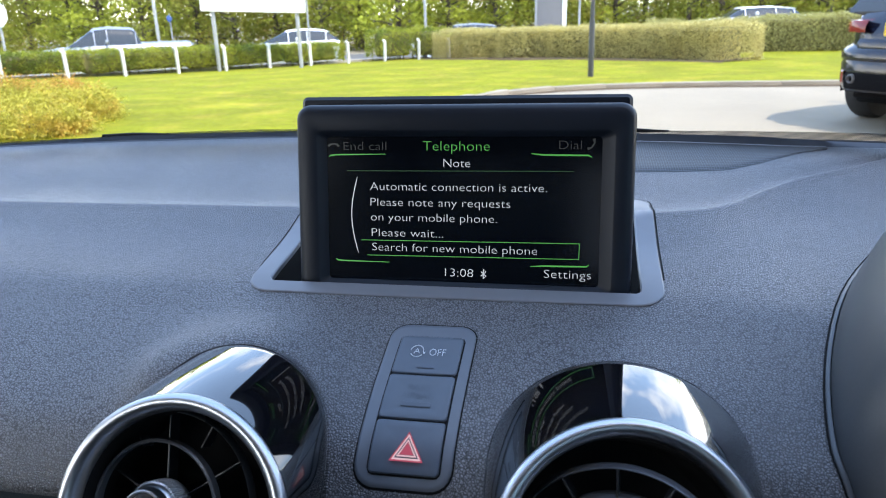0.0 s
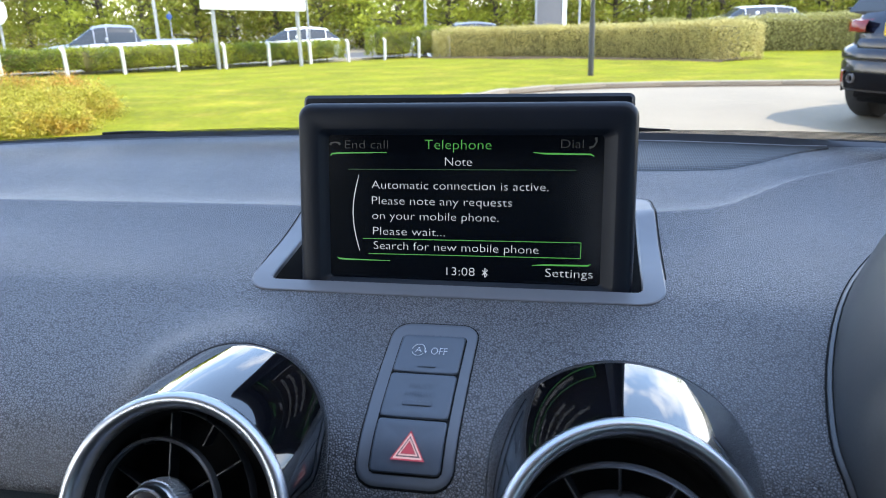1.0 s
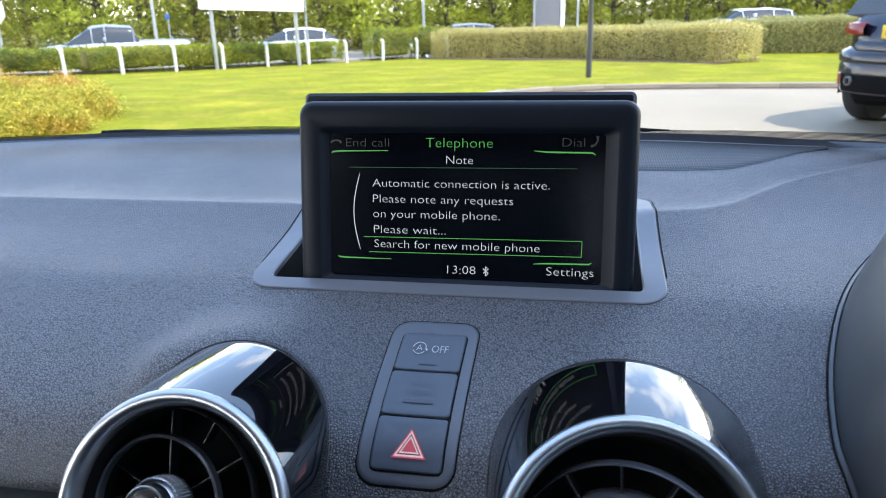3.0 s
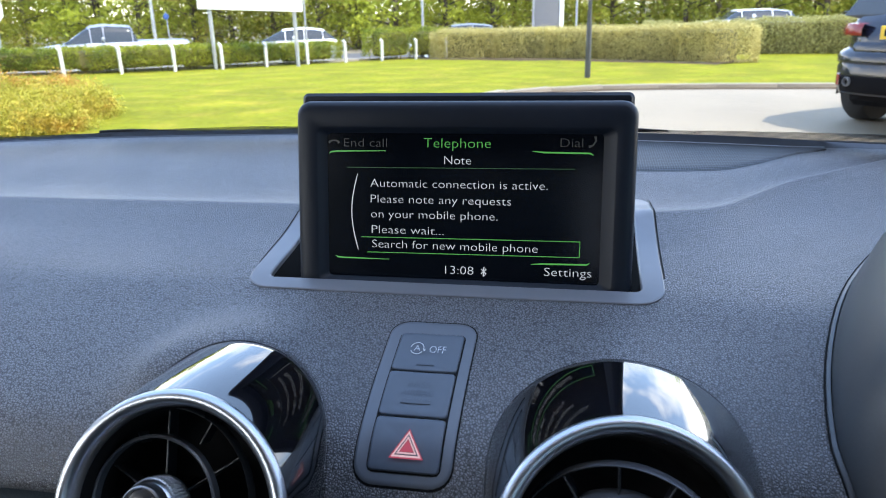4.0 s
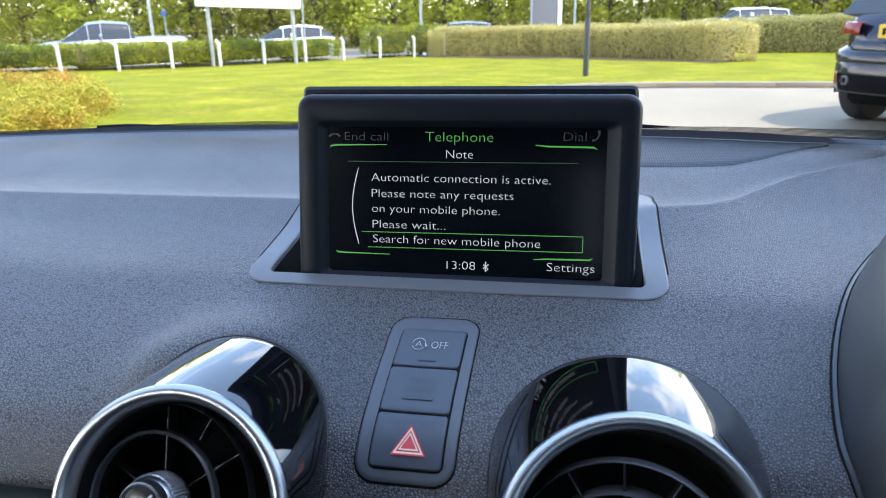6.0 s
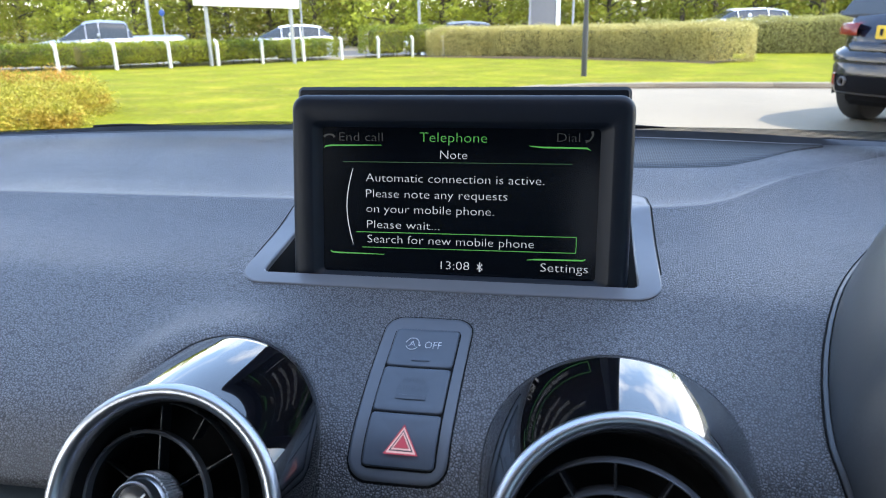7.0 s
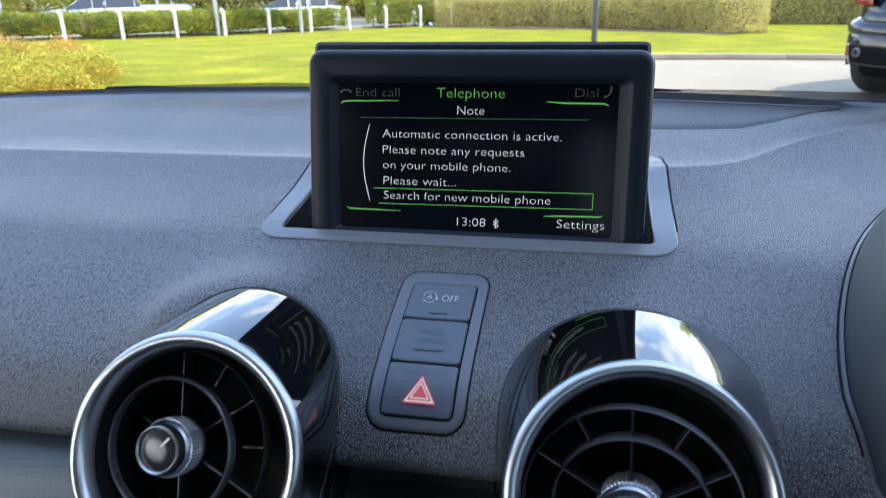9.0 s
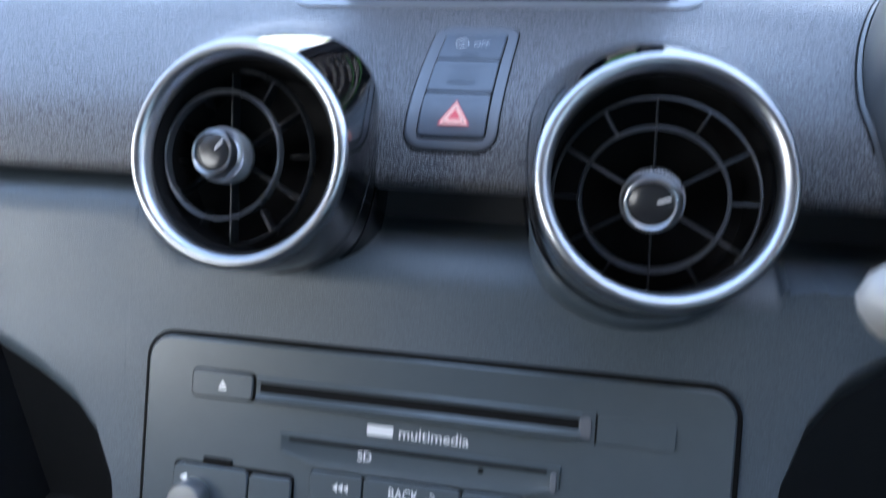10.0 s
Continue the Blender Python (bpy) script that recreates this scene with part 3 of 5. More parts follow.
rows += [[pad(x, y, 0.0010) for x, y in mid], [pad(x, y, 0.0010) for x, y in shrink(inner, 1.008, 0, 0.41)], [pad(x, y, 0.0004) for x, y in inner], [pad(x, y, -0.002) for x, y in inner]]
part("frame", Geo().rings(rows), M_TRIM, trim, angle=16)
# the well's near-black colour deepens the shade inside the slot
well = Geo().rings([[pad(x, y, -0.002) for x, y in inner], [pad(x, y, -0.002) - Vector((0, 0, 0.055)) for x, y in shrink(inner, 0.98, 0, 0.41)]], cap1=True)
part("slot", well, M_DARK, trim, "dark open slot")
# flat black band over the padding draws in the shaded gap round the frame
wide = lambda y, a: 0.0006 + 0.0006 * smooth(0.445, 0.455, y) + a * smooth(0.358, 0.395, y) - 0.0012 * (1 - smooth(0.358, 0.395, y))
gap = Geo().rings([[pad(x, y, wide(y, 0.0)) for x, y in shrink(outer, 1.010, 0, 0.418)], [pad(x, y, wide(y, 0.0002)) for x, y in shrink(outer, 1.001, 0, 0.418)]])
part("gap_shade_band", gap, M_DARK, trim)

# ---------------------------------------------------------------- pop-up screen
D = facing((0.005, 0.3758, 1.0965), 0, 10)
screen = thing("pop_up_screen", "black pop-up dashboard screen, lit with white and green writing", "display screen")


def frame_ring(w, h, r, cx, cy, z, n=10):
    return [D @ Vector((cx + x, cy + y, z)) for x, y in rrect(w, h, r, n)]


h_rings = [frame_ring(0.160, 0.131, 0.006, 0.0, -0.0185, -0.016), frame_ring(0.1650, 0.1355, 0.0065, 0.0, -0.018, -0.013), frame_ring(0.1670, 0.1370, 0.007, 0.0, -0.018, -0.004),
           frame_ring(0.1668, 0.1368, 0.0072, 0.0, -0.018, -0.0004), frame_ring(0.1660, 0.1360, 0.0070, 0.0, -0.018, 0.0020), frame_ring(0.1646, 0.1342, 0.0066, 0.0, -0.018, 0.0036), frame_ring(0.1622, 0.1312, 0.006, 0.0, -0.018, 0.0046), frame_ring(0.1585, 0.1265, 0.005, 0.0, -0.018, 0.0050),
           frame_ring(0.1465, 0.0785, 0.004, 0.0008, -0.0013, 0.0048), frame_ring(0.1450, 0.0770, 0.003, 0.0008, -0.0013, 0.0045), frame_ring(0.1360, 0.0722, 0.002, 0.0, -0.0014, 0.0004)]
part("housing", Geo().rings(h_rings, cap0=True), M_HOUSING, screen, "matt black bevelled housing", 40)
part("lid", Geo().slab(0.1650, 0.012, 0.011, 0.003, 0.0016, D @ Matrix.Translation((-0.0008, 0.0487, -0.0165)), 6), M_HOUSING, screen, "strip along the rear top edge")
glass = part("glass", Geo().slab(0.1370, 0.0732, 0.0014, 0.002, 0.0002, D @ Matrix.Translation((0, -0.0014, -0.0012)), 4), M_SCREEN, screen, "black display glass")

UI = D @ Matrix.Translation((0, 0, 0.0004))
mm = 0.001


def ui_text(body, x0, x1, base, cap=4.1, material=None, name="display_text"):
    lettering(name, body, material or UI_WHITE, glass, UI, x0 * mm, x1 * mm, base * mm, cap * mm)


def ui_strip(pts, widths, material, name="display_line"):
    g, left, right = Geo(), [], []
    for i, p in enumerate(pts):
        q0, q1 = pts[max(i - 1, 0)], pts[min(i + 1, len(pts) - 1)]
        d = Vector((q1[0] - q0[0], q1[1] - q0[1])).normalized()
        w = widths[i] / 2
        left.append(UI @ Vector(((p[0] - d.y * w) * mm, (p[1] + d.x * w) * mm, 0)))
        right.append(UI @ Vector(((p[0] + d.y * w) * mm, (p[1] - d.x * w) * mm, 0)))
    part(name, g.rings([left, right], close=False), material, glass)


ui_text("Telephone", -18.57, 14.52, 27.83, 4.8, UI_GREEN)
ui_text("End call", -59.35, -37.2, 28.02, 4.2, UI_DIM)
ui_text("Dial", 47.81, 58.34, 28.69, 4.2, UI_DIM)
ui_text("Note", -8.28, 4.95, 19.81, 4.2)
ui_text("Automatic connection is active.", -45.81, 42.4, 8.1)
ui_text("Please note any requests", -45.71, 24.93, 0.22)
ui_text("on your mobile phone.", -45.59, 18.46, -7.32)
ui_text("Please wait...", -45.28, -8.3, -15.21)
ui_text("Search for new mobile phone", -45.04, 38.29, -22.57)
ui_text("13:08", -7.4, 6.89, -34.67, 4.2)
ui_text("Settings", 41.82, 64.45, -33.75, 4.2)
for pts in ([(-67.18, 24.45), (-66.35, 25.32), (-63.2, 25.71), (-37.78, 26.09)], [(34.52, 26.57), (40.37, 26.0), (61.86, 25.8), (63.43, 24.84)], [(-64.52, -27.23), (-63.37, -28.04), (-60.37, -28.24), (-36.3, -28.35)], [(35.13, -28.35), (40.95, -27.94), (62.02, -27.63), (63.32, -26.82)]):
    ui_strip(pts, [0.25, 0.75, 0.75, 0.3], UI_GREEN, "display_accent")
ui_strip([(-57.79, 17.67), (55.02, 18.26)], [0.25, 0.25], UI_LINE)
ui_strip([(-52.4 - 3.3 * math.sin(math.pi * k / 12), 14.7 - 38.6 * k / 12) for k in range(13)], [0.2] + [0.5] * 11 + [0.2], UI_WHITE, "display_arc")
for pts in ([(-50.77, -17.32), (58.49, -16.52)], [(58.49, -16.52), (58.4, -24.19)], [(58.4, -24.19), (-47.77, -25.0)]):
    ui_strip(pts, [0.34, 0.34], UI_GREEN, "selection_box")
ui_strip([(-67.34, 29.84), (-66.31, 30.8), (-64.54, 31.09), (-62.8, 30.8), (-61.88, 29.84)], [1.2, 0.9, 0.6, 0.9, 1.2], UI_DIM, "handset_icon")
ui_strip([(63.98, 33.68), (64.28, 31.67), (63.02, 29.56), (61.07, 28.88)], [1.3, 0.8, 0.7, 1.3], UI_DIM, "handset_icon")
ui_strip([(11.91, -35.18), (12.01, -30.48), (13.29, -31.71), (10.73, -33.95)], [0.5] * 4, UI_WHITE, "wireless_icon")
ui_strip([(10.78, -31.71), (13.25, -33.95), (11.91, -35.18)], [0.5] * 3, UI_WHITE, "wireless_icon")

# ---------------------------------------------------------------- switch panel
ARC = np.concatenate(([0], np.cumsum(np.hypot(np.diff(TOP_Y), np.diff(TOP_Z)))))


def on_pad(x, s, lift):
    """A point s metres up the padding from its front lip."""
    return pad(x, float(np.interp(s, ARC, TOP_Y)), lift)


def s_at(y):
    return float(np.interp(y, TOP_Y, ARC))


def plate(x0, x1, y0, y1, r, lift, lean=0.0, edge=0.0008, foot=-0.002, dish=0.0):
    """A rounded plate that follows the padding."""
    s0, s1 = s_at(y0), s_at(y1)
    w, h, cx, cs = x1 - x0, s1 - s0, (x0 + x1) / 2, (s0 + s1) / 2
    pts = resample([(x, y) for x, y in rrect(w, h, r, 8)], 96)
    rows = []
    for k, up in ((1.0, foot), (1.0, lift - edge), (1 - 1.2 * edge / w, lift - 0.2 * edge), (1 - 3 * edge / w, lift), (0.7, lift - dish * 0.5), (0.4, lift - dish), (0.15, lift - dish)):
        rows.append([on_pad(cx + x * k + lean * (y * k), cs + y * k, up) for x, y in pts])
    return Geo().rings(rows, cap1=True)


panel = thing("switch_panel", "tall black switch panel with hazard button, set in the padding", "switch panel")
part("surround", plate(-0.0210, 0.0186, 0.2642, 0.3338, 0.0085, 0.0010, 0.030), M_SURROUND, panel, angle=50)
part("outer_gap", plate(-0.0214, 0.0190, 0.2638, 0.3343, 0.0088, 0.0004, 0.030, 0.0003), M_DARK, panel)
part("recess", plate(-0.0156, 0.0141, 0.2669, 0.3259, 0.0026, 0.0012, 0.030, 0.0002), M_DARK, panel)
buttons = []
for y0, y1 in ((0.3046, 0.3253), (0.2840, 0.3040), (0.2674, 0.2834)):
    off = 0.030 * (s_at((y0 + y1) / 2) - s_at(0.2975))
    buttons.append(part("button", plate(-0.0150 + off, 0.0135 + off, y0, y1, 0.0016, 0.0020, 0.030, 0.0006, 0.0002, 0.0004), M_BUTTON, panel, angle=50))
start, airbag, hazard = buttons


def sticker(x, y, lift=0.0023):
    """A frame on the padding at (x, y): local x right, y up the slope, z out."""
    p, q, r = pad(x, y, lift), pad(x, y + 0.003, lift), pad(x + 0.003, y, lift)
    yy, xx = (q - p).normalized(), (r - p).normalized()
    zz = xx.cross(yy).normalized()
    return Matrix.Translation(p) @ Matrix((xx, zz.cross(xx), zz)).transposed().to_4x4()


S = sticker(-0.0005, 0.3160)
lettering("off_text", "OFF", M_SOFT, start, S, 0.0007, 0.0079, -0.0020, 0.0042)
lettering("a_text", "A", M_SOFT, start, S, -0.0063, -0.0035, -0.0012, 0.0033)
for a0, a1 in ((-10, 170), (205, 325)):
    arc = [S @ Vector((-0.0049 + 0.0029 * math.cos(radians(a)), 0.0003 + 0.0034 * math.sin(radians(a)), 0)) for a in np.linspace(a0, a1, 14)]
    part("circle_icon", Geo().tube(arc, 0.00018, 5), M_SOFT, start)
part("circle_icon", Geo().poly([S @ Vector((-0.0016 + a, -0.0008 + b, 0.0001)) for a, b in ((-0.0007, 0.0006), (0.0006, 0.0006), (0.0, -0.0007))]), M_SOFT, start)
part("status_bar", Geo().slab(0.0078, 0.0010, 0.0003, 0.0004, 0.0001, sticker(-0.0003, 0.3078, 0.0020), 3), M_FAINT, start)
S = sticker(-0.0005, 0.2942, 0.0019)
lettering("pass_text", "PASS", M_FAINT, airbag, S, -0.0050, 0.0045, 0.0026, 0.0030)
lettering("airbag_text", "AIRBAG", M_FAINT, airbag, S, -0.0072, 0.0066, -0.0016, 0.0030)
part("unreadable_line", Geo().slab(0.0125, 0.0022, 0.0002, 0.0004, 0.0001, S @ Matrix.Translation((-0.0004, -0.0046, -0.0001)), 3), M_FAINT, airbag)
S = sticker(-0.0008, 0.2733, 0.0022)


def triangle(name, r, w, material, lift):
    pts = [(0, 1.0), (-0.92, -0.62), (0.92, -0.62)]
    o = [S @ Vector((x * r, y * r, lift)) for x, y in pts]
    i = [S @ Vector((x * (r - w), y * (r - w), lift)) for x, y in pts]
    part(name, Geo().rings([o, i]), material, hazard)


triangle("hazard_triangle", 0.0075, 0.0010, RED_LAMP, 0.0)
triangle("hazard_triangle", 0.0065, 0.0012, PINK_LAMP, 0.0)
triangle("hazard_triangle", 0.0044, 0.0010, PINK_LAMP, 0.0)
triangle("hazard_triangle", 0.0032, 0.00319, RED_LAMP, 0.0)

# ---------------------------------------------------------------- radio
RAD = facing((-0.0065, 0.218, 0.915), 0, 25)
radio = thing("car_radio", "dark grey car radio unit with disc slot and card slot", "car radio")
part("rim_gap", Geo().slab(0.2545, 0.1915, 0.004, 0.0132, 0.0008, RAD @ Matrix.Translation((0, -0.0735, -0.0025)), 8), M_DARK, radio)
part("faceplate", Geo().slab(0.2500, 0.187, 0.007, 0.011, 0.0009, RAD @ Matrix.Translation((0, -0.0735, -0.0042)), 8), M_RADIO, radio)
Z = 0.0028


def on_radio(name, x0, x1, y0, y1, d, material, r=0.0015, parent=None, lift=0.0, label=""):
    """A raised piece of the radio's face."""
    return part(name, Geo().slab(x1 - x0, y1 - y0, d, r, min(0.0004, d / 3), RAD @ Matrix.Translation(((x0 + x1) / 2 + 0.0065, (y0 + y1) / 2, Z + lift)), 5), material, parent or radio, label)


on_radio("button_gap", -0.1097, -0.0793, -0.0057, 0.0073, 0.0003, M_DARK, 0.003)
eject = on_radio("eject_button", -0.1090, -0.0805, -0.0050, 0.0066, 0.0013, M_RADIO, 0.0025)
part("eject_icon", Geo().rings([[RAD @ Vector((x - 0.0945 + 0.0065, y, Z + 0.00135)) for x, y in ((0, 0.0030), (-0.0019, 0.0), (0.0019, 0.0))], [RAD @ Vector((x - 0.0945 + 0.0065, y, Z + 0.00135)) for x, y in ((0, 0.0006), (-0.0002, 0.0003), (0.0002, 0.0003))]]), M_PRINT, eject)
on_radio("eject_icon", -0.0964, -0.0926, -0.0014, -0.0004, 0.0002, M_PRINT, 0.0002, eject, 0.0012)


slot = on_radio("disc_slot", -0.0790, 0.0655, -0.0055, 0.0062, 0.0004, M_RADIO, 0.002)
# thin black plate stands for the shaded depth of the opening
on_radio("slot_opening", -0.0772, 0.0590, -0.0010, 0.0036, 0.0003, M_DARK, 0.0012, slot, 0.0003, "dark disc opening")
part("slot_lip", Geo().rings([[RAD @ Vector((x + 0.0065, y, z)) for x in np.linspace(-0.0785, 0.0600, 24)] for y, z in ((-0.0050, Z + 0.0005), (-0.0042, Z + 0.0021), (-0.0026, Z + 0.0023), (-0.0008, Z + 0.0006))], close=False), M_RADIO, slot, "sloping lower lip")
part("slot_lip", Geo().rings([[RAD @ Vector((x + 0.0065, y, z)) for x in np.linspace(-0.0785, 0.0600, 24)] for y, z in ((0.0062, Z + 0.0005), (0.0054, Z + 0.0013), (0.0042, Z + 0.0013), (0.0034, Z + 0.0005))], close=False), M_RADIO, slot)
on_radio("button_gap", 0.0655, 0.0661, -0.0060, 0.0064, 0.0003, M_DARK, 0.0002)
on_radio("blank_button", 0.0664, 0.0964, -0.0055, 0.0058, 0.0007, M_RADIO, 0.0022)
# paler plastic paints in the highlight on the slot's bevelled end
on_radio("slot_end", 0.0592, 0.0640, -0.0040, 0.0044, 0.0011, M_TRIM, 0.0016, slot, label="slot end in paler plastic for the bevel's highlight")
lettering("multimedia_text", "multimedia", M_PRINT, radio, RAD @ Matrix.Translation((0.0065, 0, Z + 0.0002)), -0.0142, 0.0155, -0.0133, 0.0046, weight=0.012)
on_radio("maker_mark", -0.0282, -0.0168, -0.0133, -0.0090, 0.0002, M_PRINT, 0.0006)
CARD = [(-0.0665, -0.0172), (0.0528, -0.0172), (0.0528, -0.0256), (0.0385, -0.0300), (-0.0506, -0.0300), (-0.0665, -0.0250)]


def card_ring(k, z):
    return [RAD @ Vector((0.0065 + -0.007 + (x + 0.007) * (1 - 2 * k / 0.119), -0.0236 + (y + 0.0236) * (1 - 2 * k / 0.0128), z)) for x, y in CARD]


card = part("card_slot", Geo().rings([card_ring(-0.0004, Z), card_ring(0.0, Z + 0.0010), card_ring(0.0007, Z + 0.0010), card_ring(0.0016, Z + 0.0004)], cap1=True), M_RADIO, radio, "bevelled card slot")
# again a black plate, in place of a shaded slit
on_radio("card_opening", -0.0625, 0.0480, -0.0200, -0.0184, 0.0002, M_DARK, 0.0007, card, 0.0005, "dark card opening")
lettering("card_text", "SD", M_PRINT, card, RAD @ Matrix.Translation((0.0065, 0, Z + 0.0007)), -0.0314, -0.0252, -0.0245, 0.0040, weight=0.010)
part("card_lip", Geo().slab(0.0026, 0.0075, 0.0010, 0.0010, 0.0003, RAD @ Matrix.Translation((0.0065 + 0.0506, -0.0232, Z + 0.0006)), 4), M_TRIM, card)
on_radio("spy_hole", 0.0198, 0.0224, -0.0234, -0.0212, 0.0003, M_DARK, 0.001, card, 0.0004)
KEY_SPANS = ((-0.0515, -0.0284), (-0.0276, 0.0135), (0.0143, 0.0390))
for x0, x1 in KEY_SPANS:
    on_radio("key_gap", x0 - 0.0005, x1 + 0.0005, -0.0485, -0.0308, 0.0004, M_DARK, 0.002)
keys = [on_radio("key", x0, x1, -0.0480, -0.0313, 0.0022, M_RADIO, 0.0018) for x0, x1 in KEY_SPANS]
lettering("back_text", "BACK", M_PRINT, keys[1], RAD @ Matrix.Translation((0.0065, 0, Z + 0.0023)), -0.0165, -0.0037, -0.0383, 0.0045, weight=0.010)
part("return_icon", Geo().tube([RAD @ Vector((x + 0.0065, y, Z + 0.0023)) for x, y in ((-0.0015, -0.0370), (0.0025, -0.0370), (0.0030, -0.0350), (0.0010, -0.0343))], 0.0003, 5), M_PRINT, keys[1])
for x in (-0.0412, -0.0388, -0.0364):
    part("skip_icon", Geo().poly([RAD @ Vector((x + 0.0065 + a, -0.0368 + b, Z + 0.0023)) for a, b in ((0.0022, 0.0018), (0, 0), (0.0022, -0.0018))]), M_PRINT, keys[0])
on_radio("key_gap", -0.1160, -0.0590, -0.0545, -0.0345, 0.0004, M_DARK, 0.003)
volume = on_radio("key", -0.1150, -0.0800, -0.0540, -0.0355, 0.0022, M_RADIO, 0.003)
on_radio("key", -0.0792, -0.0600, -0.0540, -0.0365, 0.0022, M_RADIO, 0.002)
on_radio("key", -0.1020, -0.0880, -0.0345, -0.0318, 0.0010, M_DARK, 0.001)
part("rotary_knob", Geo().lathe([(0.0085, 0.0), (0.0085, 0.009), (0.0078, 0.0105), (0.0001, 0.0108)], 48, RAD @ Matrix.Translation((-0.0985, -0.0500, Z)), cap1=True), M_CHROME, volume, "satin metal rotary knob")
part("mute_icon", Geo().poly([RAD @ Vector((-0.1045 + a, -0.0415 + b, Z + 0.0023)) for a, b in ((0.0025, 0.002), (-0.001, 0), (0.0025, -0.002))]), M_PRINT, volume)

# ---------------------------------------------------------------- instrument binnacle, stalk
BIN = (0.3070, 0.284)


def cowl_ring(k, h, lift):
    pts = []
    for j in range(96):
        a = 2 * math.pi * j / 96
        c, s = math.cos(a), math.sin(a)
        e = 2 / 1.6
        x = BIN[0] + 0.1515 * k * math.copysign(abs(c) ** e, c)
        y = BIN[1] + (0.200 if s > 0 else 0.120) * k * math.copysign(abs(s) ** e, s)
        base = pad(min(x, 0.7), min(max(y, 0.262), 0.64)).z if y > 0.262 else 1.003
        top = 1.075
        pts.append((x, y, base * (1 - h) + top * h + lift))
    return pts


binnacle = thing("instrument_binnacle", "dark matt instrument binnacle with a rounded hood rising from the dashboard", "instrument binnacle")
part("hood", Geo().rings([cowl_ring(0.981, 0, -0.006), cowl_ring(0.980, 0, 0.0012), cowl_ring(0.972, 0.02, 0.006), cowl_ring(0.93, 0.15, 0.022), cowl_ring(0.85, 0.35, 0.038), cowl_ring(0.72, 0.6, 0.050), cowl_ring(0.5, 0.85, 0.058), cowl_ring(0.2, 1, 0.062)], cap1=True), M_BINNACLE, binnacle, angle=60)
part("edge_trim", Geo().rings([cowl_ring(0.994, 0, -0.004), cowl_ring(0.9935, 0, 0.0008), cowl_ring(0.991, 0, 0.0013), cowl_ring(0.983, 0, 0.0017), cowl_ring(0.981, 0, 0.0013), cowl_ring(0.9805, 0, -0.004)]), M_RIMTRIM, binnacle, "satin grey rim", angle=60)
# flat black band paints in the shadow line between hood and padding
part("gap_shade_band", Geo().rings([cowl_ring(0.999, 0, 0.0006), cowl_ring(0.997, 0, 0.0007), cowl_ring(0.9932, 0, 0.0006)]), M_DARK, binnacle, angle=60)
stalk = thing("wiper_stalk", "light grey plastic control stalk beside the steering column", "control stalk")
part("arm", Geo().tube([(0.1158, 0.128, 1.0250), (0.1166, 0.128, 1.0256), (0.1195, 0.128, 1.0275), (0.126, 0.128, 1.0305), (0.145, 0.129, 1.0350), (0.20, 0.135, 1.036), (0.34, 0.16, 1.022)], [0.002, 0.0052, 0.0082, 0.0105, 0.0118, 0.0115, 0.011], 24), M_STALK, stalk, angle=60)

# shroud is out of view, added to block light from the lower right dashboard
column = thing("steering_column", "unseen dark plastic steering column shroud carrying the control stalk, added for shade", "steering column")
part("shroud", Geo().box((0.24, -0.05, 0.93), (0.40, 0.235, 1.035), 0.02), M_SWITCH, column)

# ---------------------------------------------------------------- speaker grille, windscreen edge
grille = thing("speaker_grille", "dark perforated speaker grille in the dashboard top", "speaker grille")
gy = lambda x: float(np.interp(x, (-0.12, -0.06, 0.0, 0.102, 0.129, 0.161, 0.186, 0.214, 0.241), (0.575, 0.550, 0.538, 0.533, 0.535, 0.541, 0.556, 0.5785, 0.594)))
gb = lambda x: max(gy(x) + 0.0004, pad_edge(x) - 0.003)
gx = np.linspace(-0.10, 0.236, 70)


def deck(x, y, lift):
    """A point of the dashboard's top given by its true place in plan."""
    ys = [reach(x, bend(x, v)) for v in TOP_Y]
    zs = [z + rise(x, v) for v, z in zip(TOP_Y, TOP_Z)]
    return Vector((x, y, float(np.interp(y, ys, zs)) + lift))


part("mesh", Geo().rings([[deck(x, gy(x) + (gb(x) - gy(x)) * k, 0.0010 if k else -0.0008) for x in gx] for k in np.linspace(0, 1, 12)], close=False), M_GRILLE, grille)
part("edge", Geo().rings([[deck(x, gb(x) + o, l) for x in gx] for o, l in ((0, 0.0008), (0.0004, 0.0014), (0.0011, 0.0014), (0.0016, 0.0004))], close=False), M_EDGE, grille, "light edge strip")


def wind(x, k):
    """The windscreen: from the dashboard's far edge up to the roof."""
    y0 = screen_base(x) + 0.003
    return Vector((x * (1 - 0.12 * k), y0 + (-0.14 - y0) * k, 1.086 + 0.335 * k + 0.02 * math.sin(math.pi * k)))


windscreen = thing("windscreen", "clear raked car windscreen with dotted black lower border", "windscreen", kind="structure")
wx = np.linspace(-0.70, 0.70, 57)
wpane = part("glass", Geo().rings([[wind(x, k) for x in wx] for k in np.linspace(0, 1, 20)], close=False), M_GLASS, windscreen)
wpane.visible_shadow = False
def strip_top(x):
    """The strip's upper edge, a little behind the padding's end, fitted to the camera's view."""
    return Vector((x, pad_edge(x) + 0.006, float(np.interp(x, (-0.60, -0.40, -0.36, -0.32, -0.28, -0.20, -0.08, 0.08, 0.16, 0.20, 0.24, 0.28, 0.60), (1.0880, 1.0896, 1.0905, 1.0913, 1.0914, 1.0909, 1.0911, 1.0923, 1.0921, 1.0920, 1.0909, 1.0900, 1.0880)))))


